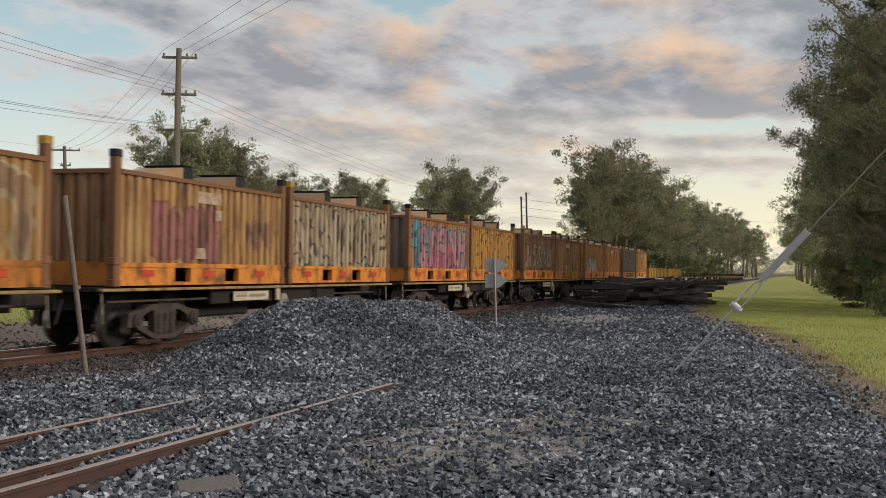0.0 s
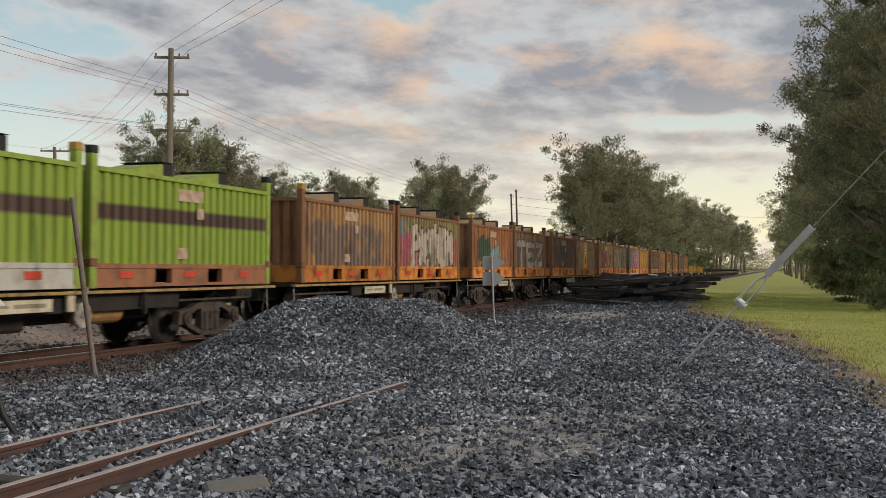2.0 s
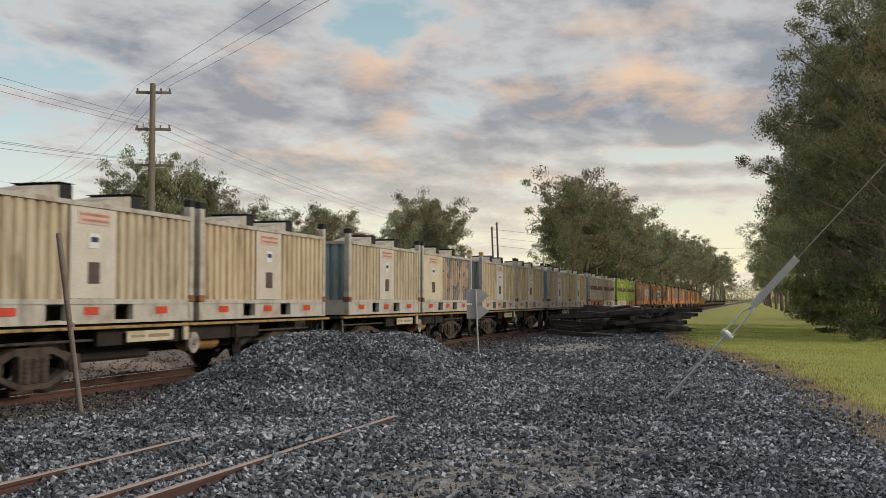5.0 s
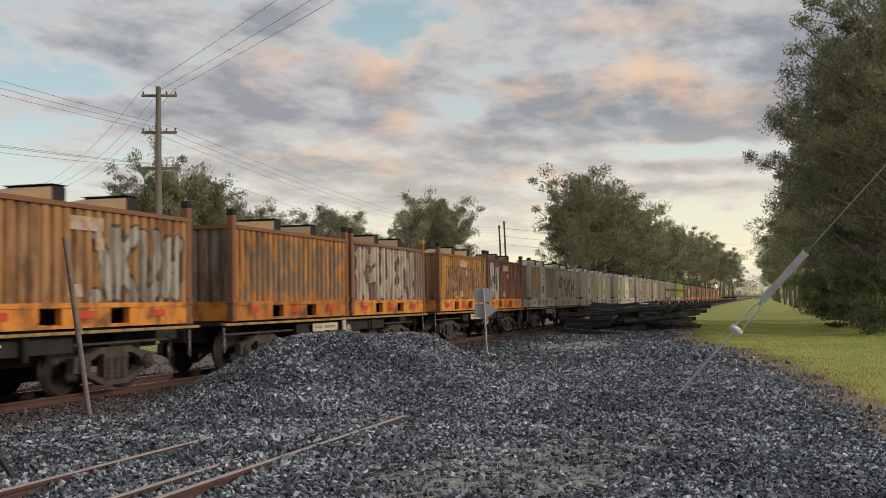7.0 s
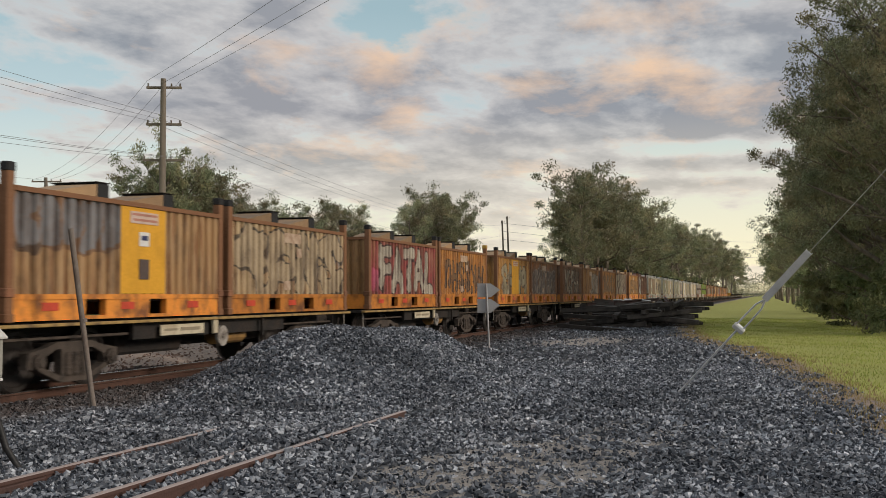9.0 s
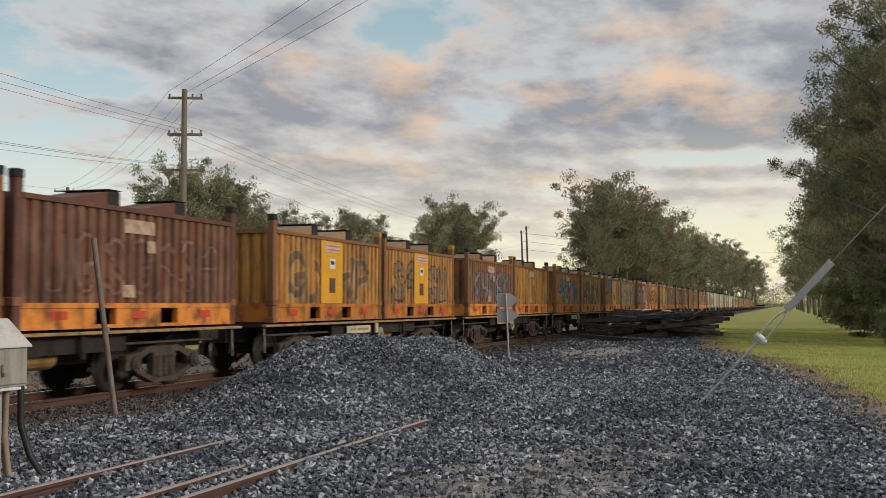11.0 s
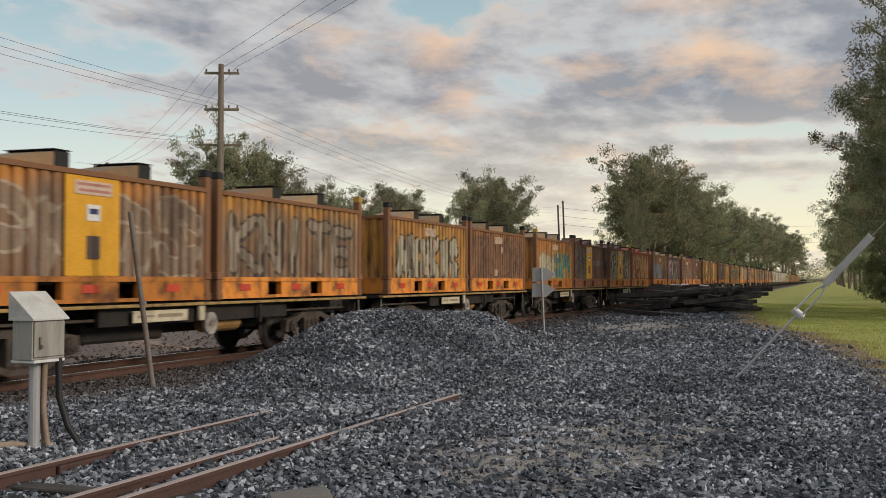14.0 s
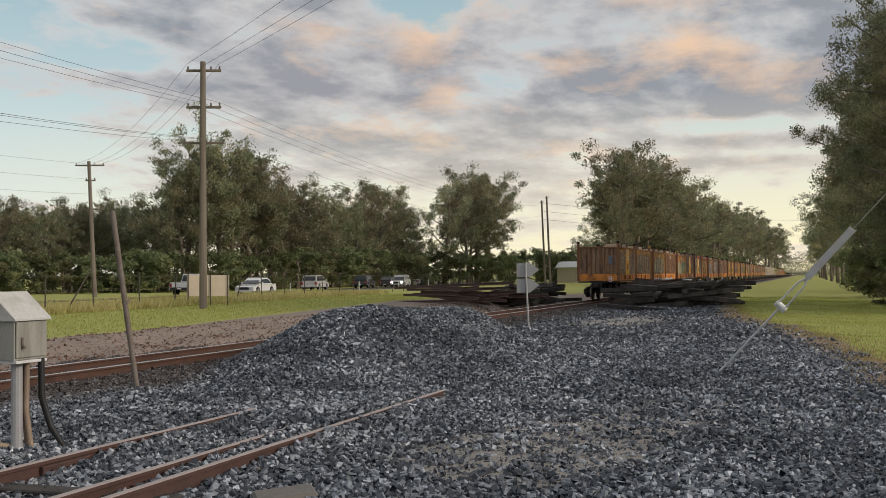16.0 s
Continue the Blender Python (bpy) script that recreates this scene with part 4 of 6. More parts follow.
    if "panel" not in paint and paint.get("tags"):
        for k, (y, z, w, h) in enumerate(((3.0, 2.71, 0.86, 0.22), (3.34, 2.40, 0.24, 0.2), (2.72, 1.66, 0.34, 0.2))):
            link("stencil_patch", shared("stencil_patch_%s" % "abc"[k], lambda bm: box(bm, 0, 0.01, -w / 2, w / 2, -h / 2, h / 2)), FADED, c, "faded pale patch").location = (-0.028, y, z)
    return c


# factory colours
ORANGE, TAN, RUST, MAROON, YELLOW = (0.60, 0.24, 0.035), (0.54, 0.31, 0.11), (0.27, 0.115, 0.05), (0.125, 0.048, 0.036), (0.70, 0.33, 0.03)
PALE, CREAM, LIME, GREY, AMBER = (0.62, 0.56, 0.40), (0.69, 0.58, 0.40), (0.27, 0.40, 0.045), (0.46, 0.41, 0.36), (0.60, 0.29, 0.05)
WHITISH, BONE, DARK, PURPLE, WINE, TEAL, PINK = (0.60, 0.57, 0.50), (0.62, 0.52, 0.36), (0.045, 0.04, 0.04), (0.20, 0.16, 0.27), (0.36, 0.06, 0.07), (0.10, 0.32, 0.38), (0.58, 0.12, 0.25)
STEELBLUE, SMOKE = (0.24, 0.37, 0.42), (0.22, 0.19, 0.165)
COATS = {"rust": (0.22, 0.10, 0.045), "orange": (0.50, 0.21, 0.045), "pale": (0.48, 0.47, 0.41), "lime": (0.26, 0.38, 0.05), "maroon": (0.11, 0.045, 0.035), "wine": (0.36, 0.06, 0.04)}


def P(words, base, text="", fill=BONE, line=DARK, **more):
    d = dict(base=base, words=words, **more)
    if text:
        d.update(text=text, fill=fill, line=line)
    return d


# rear and front container of each wagon, from the tail of the train forward
LOADS = [
    (P("orange container with grey outlined graffiti and a yellow panel", ORANGE, "4", (0.28, 0.19, 0.13), (0.50, 0.42, 0.32), panel=YELLOW, low=(0.27, 0.17, 0.11), end=(0.33, 0.20, 0.13), width=0.12, field=(0.02, 0.97, 0.06, 0.74), plate=1),
     P("orange container with grey block graffiti letters", AMBER, "KNITE", (0.43, 0.36, 0.27), (0.085, 0.07, 0.06), low=(0.30, 0.20, 0.12), width=0.10, field=(0.06, 0.93, 0.1, 0.72))),
    (P("orange container with pale green and white graffiti", AMBER, "6", (0.54, 0.50, 0.38), DARK, seed=6, width=0.115, field=(0.09, 0.88, 0.05, 0.66), tags=1, wash=((0.06, 0.3, 0.02, 0.55, (0.20, 0.25, 0.12)), (0.4, 0.72, 0.68, 1.0, (0.62, 0.34, 0.04)))),
     P("brown container with dark faded graffiti letters", (0.40, 0.17, 0.06), "4", (0.33, 0.16, 0.08), (0.12, 0.08, 0.06), seed=4, width=0.10, tags=1, field=(0.1, 0.92, 0.12, 0.82), wash=((0.03, 0.97, 0.0, 0.9, (0.23, 0.12, 0.07)),))),
    (P("orange container with pale and green-blue graffiti", ORANGE, "4", (0.58, 0.55, 0.40), (0.42, 0.36, 0.2), seed=9, width=0.10, field=(0.06, 0.44, 0.06, 0.56), tags=1, also=(("4", (0.05, 0.20, 0.27), (0.38, 0.47, 0.12), 0.10, (0.46, 0.93, 0.08, 0.62), 19),)),
     P("dark maroon container with a yellow panel", MAROON, "3", (0.07, 0.055, 0.05), (0.22, 0.19, 0.16), seed=5, width=0.09, field=(0.04, 0.38, 0.1, 0.9), also=(("7", (0.36, 0.32, 0.28), (0.2, 0.12, 0.1), 0.018, (0.62, 0.97, 0.42, 0.56), 7),), panel=YELLOW, frame="brown", coat="maroon")),
    (P("dark brown container with cream graffiti and a yellow panel", (0.16, 0.085, 0.05), "7", (0.065, 0.05, 0.04), (0.50, 0.42, 0.28), seed=12, width=0.06, wash=((0.02, 0.8, 0.0, 0.95, (0.55, 0.44, 0.28)), (0.8, 0.99, 0.0, 0.7, (0.5, 0.4, 0.26))), panel=YELLOW, end=(0.09, 0.05, 0.04), coat="maroon", field=(0.04, 0.96, 0.04, 0.9)),
     P("red container with peach graffiti letters", (0.46, 0.07, 0.045), "5", (0.70, 0.46, 0.19), (0.30, 0.06, 0.03), seed=16, width=0.115, field=(0.05, 0.95, 0.08, 0.86), also=(("5", (0.10, 0.20, 0.06), (0.70, 0.46, 0.19), 0.018, (0.12, 0.92, 0.25, 0.6), 18),), coat="wine")),
    (P("brown container with blue and pink graffiti", (0.40, 0.20, 0.08), "5", (0.20, 0.42, 0.50), (0.55, 0.15, 0.17), seed=21, width=0.10, field=(0.05, 0.62, 0.04, 0.62), end=RUST, tags=1, wash=((0.08, 0.5, 0.3, 0.72, (0.58, 0.28, 0.05)),), also=(("3", (0.22, 0.12, 0.06), (0.22, 0.12, 0.06), 0.04, (0.66, 0.97, 0.05, 0.38), 3),)),
     P("purple-painted container with cream graffiti letters", PURPLE, "FATN", (0.72, 0.62, 0.46), (0.13, 0.03, 0.08), width=0.16, field=(0.16, 0.86, 0.08, 0.78), also=(("1", (0.55, 0.10, 0.30), (0.35, 0.1, 0.2), 0.08, (0.02, 0.12, 0.4, 0.75), 3), ("1", (0.55, 0.10, 0.30), (0.35, 0.1, 0.2), 0.06, (0.88, 0.95, 0.6, 0.8), 4)), wash=((0.0, 0.3, 0.3, 1.0, (0.24, 0.20, 0.33)),))),
    (P("rusty brown container with dark grey graffiti", (0.30, 0.12, 0.06), "4", (0.13, 0.11, 0.10), (0.28, 0.22, 0.18), seed=31, width=0.075, end=(0.24, 0.14, 0.08), tags=1, field=(0.1, 0.93, 0.1, 0.74)),
     P("dark maroon container with small white patches", (0.17, 0.06, 0.04), "7", (0.34, 0.25, 0.2), (0.17, 0.06, 0.04), seed=7, width=0.02, tags=1, coat="maroon")),
    (P("orange container with dark graffiti and a yellow panel", AMBER, "4", (0.16, 0.10, 0.06), (0.5, 0.34, 0.16), seed=41, panel=YELLOW, width=0.07),
     P("orange container with graffiti and a yellow panel", AMBER, "5", (0.34, 0.24, 0.14), DARK, seed=43, panel=YELLOW, width=0.08)),
    (P("rusty container with dull graffiti", RUST, "5", (0.28, 0.30, 0.34), DARK, seed=51, width=0.07, tags=1), P("yellow-orange container with weathered ribs", (0.62, 0.31, 0.05), tags=1)),
    (P("orange container with turquoise graffiti", ORANGE, "4", TEAL, DARK, seed=55, width=0.09, tags=1),
     P("olive-yellow container with dark graffiti", (0.46, 0.32, 0.05), "4", (0.20, 0.17, 0.10), DARK, seed=61, width=0.10)),
    (P("tan container with grey-blue graffiti and a yellow panel", (0.46, 0.28, 0.13), "5", (0.24, 0.25, 0.27), (0.22, 0.12, 0.07), seed=65, width=0.14, field=(0.02, 0.44, 0.6, 0.92), also=(("1", (0.10, 0.06, 0.04), (0.1, 0.06, 0.04), 0.02, (0.0, 0.12, 0.42, 0.52), 3),), panel=YELLOW, span=(0.46, 0.66), end=RUST),
     P("pale tan container with black graffiti outlines", (0.56, 0.42, 0.25), "4", (0.56, 0.44, 0.29), (0.05, 0.045, 0.04), seed=66, width=0.17, tags=1, field=(0.03, 0.97, 0.08, 0.82), wash=((0.3, 0.42, 0.6, 0.95, (0.64, 0.32, 0.05)), (0.88, 0.97, 0.5, 0.95, (0.25, 0.27, 0.30))))),
    (P("red-painted container with pale graffiti letters", WINE, "FATAL", (0.58, 0.53, 0.44), (0.04, 0.03, 0.03), width=0.15, also=(("1", (0.60, 0.12, 0.22), WINE, 0.09, (0.02, 0.12, 0.1, 0.4), 5),), field=(0.14, 0.97, 0.12, 0.80), end=(0.42, 0.24, 0.1)),
     P("orange container with brown graffiti letters", ORANGE, "6", (0.25, 0.15, 0.08), DARK, seed=71, width=0.055, tags=1)),
    (P("yellow-orange container with pale graffiti", (0.60, 0.30, 0.06), "4", (0.50, 0.44, 0.30), (0.10, 0.09, 0.08), seed=75, width=0.125, panel=YELLOW, span=(0.44, 0.62), plaque=False, field=(0.12, 0.9, 0.03, 0.72)),
     P("rusty orange container with dark worn graffiti", (0.42, 0.16, 0.05), "7", (0.15, 0.12, 0.11), (0.42, 0.36, 0.3), seed=77, width=0.085, low=(0.22, 0.15, 0.12), tags=1, field=(0.04, 0.96, 0.1, 0.72))),
    (P("dark brown container with cream graffiti letters", (0.20, 0.105, 0.065), "5", (0.52, 0.45, 0.34), DARK, seed=81, width=0.065, field=(0.12, 0.86, 0.08, 0.85), end=(0.13, 0.075, 0.05)),
     P("orange container with pale grey letters and a label panel", (0.45, 0.23, 0.08), "4", (0.48, 0.44, 0.38), (0.08, 0.07, 0.07), seed=84, width=0.09, field=(0.5, 0.96, 0.06, 0.84), tags=1)),
    (P("orange container with dark smoky graffiti", ORANGE, "6", (0.27, 0.18, 0.11), (0.38, 0.22, 0.1), seed=91, width=0.11, field=(0.06, 0.95, 0.15, 0.8), end=SMOKE),
     P("grey-purple container with cream graffiti letters", (0.24, 0.20, 0.19), "5", (0.63, 0.53, 0.40), (0.10, 0.05, 0.07), seed=93, width=0.155, field=(0.05, 0.82, 0.06, 0.9), wash=((0.02, 0.84, 0.0, 1.0, (0.22, 0.115, 0.15)),))),
    (P("orange container with dark brown graffiti", AMBER, "7", (0.44, 0.25, 0.11), (0.10, 0.07, 0.05), seed=95, width=0.085, field=(0.1, 0.95, 0.1, 0.68), tags=1, end=(0.38, 0.2, 0.08)),
     P("maroon container with white graffiti", (0.17, 0.05, 0.035), "2", (0.62, 0.6, 0.56), DARK, seed=97, width=0.09, field=(0.05, 0.3, 0.1, 0.9), coat="maroon", tags=1)),
    (P("pale grey container with rust runs and a label panel", (0.46, 0.33, 0.22), panel=PALE, frame="pale", coat="pale", plaque=True),
     P("cream container with dark worn graffiti", CREAM, "4", (0.25, 0.22, 0.2), DARK, seed=99, width=0.06, frame="pale", coat="pale")),
    (P("pale weathered container with orange lettering patch", PALE, panel=(0.62, 0.58, 0.5), frame="pale", coat="pale"),
     P("pale container stained with rust", CREAM, panel=(0.6, 0.55, 0.46), frame="pale", coat="pale")),
    (P("pale grey container with faded notice", PALE, panel=(0.6, 0.56, 0.48), frame="pale", coat="pale", end=STEELBLUE),
     P("blue-grey container with beige graffiti", (0.22, 0.27, 0.29), "3", (0.58, 0.45, 0.34), (0.16, 0.12, 0.11), seed=101, width=0.16, field=(0.3, 0.95, 0.1, 0.85), panel=(0.62, 0.5, 0.4), span=(0.02, 0.36), frame="pale", coat="pale")),
    (P("cream container with a pale notice panel", (0.68, 0.58, 0.39), panel=(0.62, 0.60, 0.55), frame="pale", coat="pale", end=STEELBLUE),
     P("cream container with a faded orange notice", (0.70, 0.58, 0.38), panel=(0.64, 0.55, 0.44), frame="pale", coat="pale")),
    (P("cream container with a pale notice panel and rust", (0.68, 0.58, 0.39), panel=(0.60, 0.60, 0.55), frame="pale", coat="pale", end=STEELBLUE),
     P("cream container with rust-stained ribs", (0.68, 0.54, 0.33), panel=(0.64, 0.56, 0.46), frame="pale", coat="pale")),
    (P("grey container with a dark brown stripe", GREY, stripe=(0.085, 0.05, 0.045), frame="brown", coat="pale", end=STEELBLUE, tags=1),
     P("pinkish grey container with a dark brown stripe", (0.48, 0.36, 0.30), stripe=(0.085, 0.05, 0.045), frame="pale", coat="pale", tags=1)),
    (P("lime green container with a dark stripe", LIME, stripe=(0.08, 0.05, 0.04), frame="pale", coat="lime", tags=1),
     P("lime green container with a dark stripe and pale patches", LIME, stripe=(0.08, 0.05, 0.04), frame="brown", coat="lime", tags=1)),
    (P("tan-orange container with smoky graffiti", (0.44, 0.24, 0.09), "6", (0.20, 0.14, 0.11), (0.30, 0.2, 0.13), seed=111, width=0.12, tags=1, end=RUST, field=(0.05, 0.85, 0.04, 0.62)),
     P("olive container with white and pink graffiti letters", (0.30, 0.27, 0.10), "6", (0.68, 0.60, 0.48), (0.06, 0.03, 0.04), seed=14, width=0.115, field=(0.2, 0.9, 0.06, 0.78), wash=((0.02, 0.3, 0.0, 0.7, (0.55, 0.10, 0.19)), (0.82, 0.99, 0.02, 0.6, (0.42, 0.10, 0.08))), also=(("1", (0.13, 0.30, 0.24), (0.5, 0.1, 0.18), 0.07, (0.0, 0.1, 0.55, 0.85), 3),))),
    (P("orange-red container with dark green graffiti", (0.48, 0.17, 0.05), "2", (0.035, 0.12, 0.075), (0.03, 0.06, 0.04), seed=113, width=0.17, field=(0.14, 0.42, 0.06, 0.6), tags=1, end=RUST, also=(("2", (0.30, 0.44, 0.44), (0.06, 0.16, 0.12), 0.14, (0.44, 0.66, 0.05, 0.42), 12),)),
     P("orange container with white block graffiti letters", (0.46, 0.24, 0.08), "TEZ", (0.58, 0.51, 0.42), (0.10, 0.085, 0.075), width=0.135, field=(0.06, 0.95, 0.08, 0.66), low=(0.22, 0.15, 0.11), wash=((0.05, 0.32, 0.7, 0.96, (0.24, 0.19, 0.15)),))),
    (P("dark brown container with a grey painted band", (0.25, 0.105, 0.05), "6", (0.22, 0.14, 0.1), (0.12, 0.09, 0.08), seed=115, width=0.035, field=(0.12, 0.8, 0.12, 0.58), wash=((0.05, 0.86, 0.0, 0.74, (0.115, 0.085, 0.07)), (0.35, 0.68, 0.8, 1.0, (0.42, 0.27, 0.18))), tags=1, end=(0.2, 0.085, 0.05)),
     P("orange container with a yellow panel and brown letters", (0.50, 0.29, 0.10), "4", (0.30, 0.18, 0.10), (0.55, 0.45, 0.28), seed=117, width=0.13, panel=YELLOW, field=(0.04, 0.96, 0.06, 0.78))),
    (P("tan container with pinkish faded graffiti", TAN, "4", (0.40, 0.17, 0.15), (0.24, 0.09, 0.09), seed=119, width=0.085, field=(0.16, 0.56, 0.1, 0.66), tags=1, also=(("2", (0.20, 0.10, 0.08), (0.35, 0.18, 0.12), 0.025, (0.72, 0.9, 0.24, 0.55), 6),), end=(0.36, 0.2, 0.1)),
     P("pale grey-green container with black graffiti", (0.54, 0.46, 0.31), "7", (0.56, 0.46, 0.32), (0.05, 0.045, 0.04), seed=121, width=0.10, field=(0.03, 0.97, 0.05, 0.9))),
    (P("orange container with turquoise and pink graffiti", ORANGE, "5", (0.62, 0.30, 0.34), (0.06, 0.035, 0.08), seed=123, width=0.10, field=(0.14, 0.95, 0.04, 0.8), end=SMOKE, wash=((0.04, 0.98, 0.0, 0.9, (0.12, 0.34, 0.42)), (0.3, 0.8, 0.0, 0.5, (0.62, 0.10, 0.24))), also=(("1", (0.16, 0.42, 0.50), (0.03, 0.05, 0.09), 0.12, (0.05, 0.14, 0.1, 0.9), 8),)),
     P("yellow-orange container with dark letters", (0.64, 0.30, 0.04), "5", (0.62, 0.34, 0.06), (0.10, 0.05, 0.035), seed=125, width=0.10, field=(0.04, 0.97, 0.06, 0.84))),
    (P("brown container with cream graffiti", (0.26, 0.12, 0.06), "5", (0.50, 0.38, 0.26), DARK, seed=127, width=0.06), P("weathered orange container with rusty ribs", (0.46, 0.21, 0.06), tags=1)),
    (P("orange container with a white patch", ORANGE, "3", WHITISH, WHITISH, seed=129, width=0.12, field=(0.1, 0.6, 0.05, 0.4)), P("rust-streaked orange steel bulk container", ORANGE, tags=1)),
    (P("dark grey container with scribbles", (0.15, 0.14, 0.13), "5", (0.4, 0.36, 0.3), DARK, seed=131, width=0.03, end=SMOKE), P("weathered orange container with rusty ribs", AMBER, tags=1)),
]


def bogie_frame(bm, x0, x1):
    prism(bm, [(-1.15, 0.36), (-1.12, 0.60), (-0.72, 0.66), (-0.42, 0.74), (0.42, 0.74), (0.72, 0.66), (1.12, 0.60), (1.15, 0.36), (0.78, 0.34), (0.74, 0.52), (0.46, 0.63), (0.34, 0.63), (0.34, 0.20),
               (-0.34, 0.20), (-0.34, 0.63), (-0.46, 0.63), (-0.74, 0.52), (-0.78, 0.34)], x0, x1)
    prism(bm, [(-0.9, 0.33), (-0.34, 0.12), (0.34, 0.12), (0.9, 0.33), (0.86, 0.40), (0.32, 0.21), (-0.32, 0.21), (-0.86, 0.40)], x0 - 0.01, x1 + 0.01)
    for y in (-0.9, 0.9):
        rod(bm, (x0 - 0.03, y, 0.46), (x1 + 0.06, y, 0.46), 0.13, n=12)
        rod(bm, (x1 + 0.06, y, 0.46), (x1 + 0.09, y, 0.46), 0.08, n=8)
    for y in (-0.19, 0.0, 0.19):
        rod(bm, (x1 - 0.02, y, 0.22), (x1 - 0.02, y, 0.58), 0.075, n=8)
        for k in range(5):
            rod(bm, (x1 - 0.02, y, 0.24 + k * 0.07), (x1 - 0.02, y, 0.27 + k * 0.07), 0.09, n=8)
    return bm


def wheel(bm):
    """A turned steel wheel with flange, tread, dished web and hub, on the axis x."""
    ring = [(-0.07, 0.08), (-0.07, 0.40), (-0.062, 0.487), (-0.035, 0.487), (-0.025, 0.462), (0.06, 0.455), (0.06, 0.395), (0.025, 0.37), (0.0, 0.20), (0.045, 0.16), (0.06, 0.13), (0.06, 0.0)]
    n = 24
    loops = [[bm.verts.new((x, r * math.cos(2 * math.pi * k / n), 0.46 + r * math.sin(2 * math.pi * k / n))) for k in range(n)] for x, r in ring[:-1]]
    for i, (a, b) in enumerate(zip(loops[:-1], loops[1:])):
        for k in range(n):
            bm.faces.new((a[k], a[(k + 1) % n], b[(k + 1) % n], b[k])).material_index = 1 if i == 4 else 0
    bm.faces.new(loops[-1]), bm.faces.new(loops[0][::-1])
    bmesh.ops.recalc_face_normals(bm, faces=bm.faces)
    return bm


def bogie(parent, y):
    b = link("bogie", shared("bogie_bolster", lambda bm: box(box(bm, -0.95, 0.95, -0.2, 0.2, 0.42, 0.70, 0.03), -0.3, 0.3, -0.35, 0.35, 0.68, 0.86, 0.03)), GREASE, parent, "dusty cast-steel bogie")
    b.location = (-1.22, y, 0)
    for x0, x1 in ((0.84, 0.98), (-0.98, -0.84)):
        link("side_frame", shared("side_frame_%s" % ("near" if x0 > 0 else "far"), lambda bm: bogie_frame(bm, x0, x1)), BOGIE, b)
    for dy in (-0.9, 0.9):
        link("axle", shared("axle", lambda bm: rod(bm, (-0.75, 0, 0.46), (0.75, 0, 0.46), 0.075, n=10)), GREASE, b).location = (0, dy, 0)
        for s in (-1, 1):
            me = shared("wheel", wheel)
            if not me.materials:
                me.materials.append(WHEEL), me.materials.append(WORN)
            link("wheel", me, WHEEL, b, "steel wheel with a worn bright rim").matrix_local = pose(s * 0.533, dy, 0) @ Matrix.Diagonal((s, 1, 1, 1)) if s > 0 else pose(-0.533, dy, 0, 0, 0, 180)


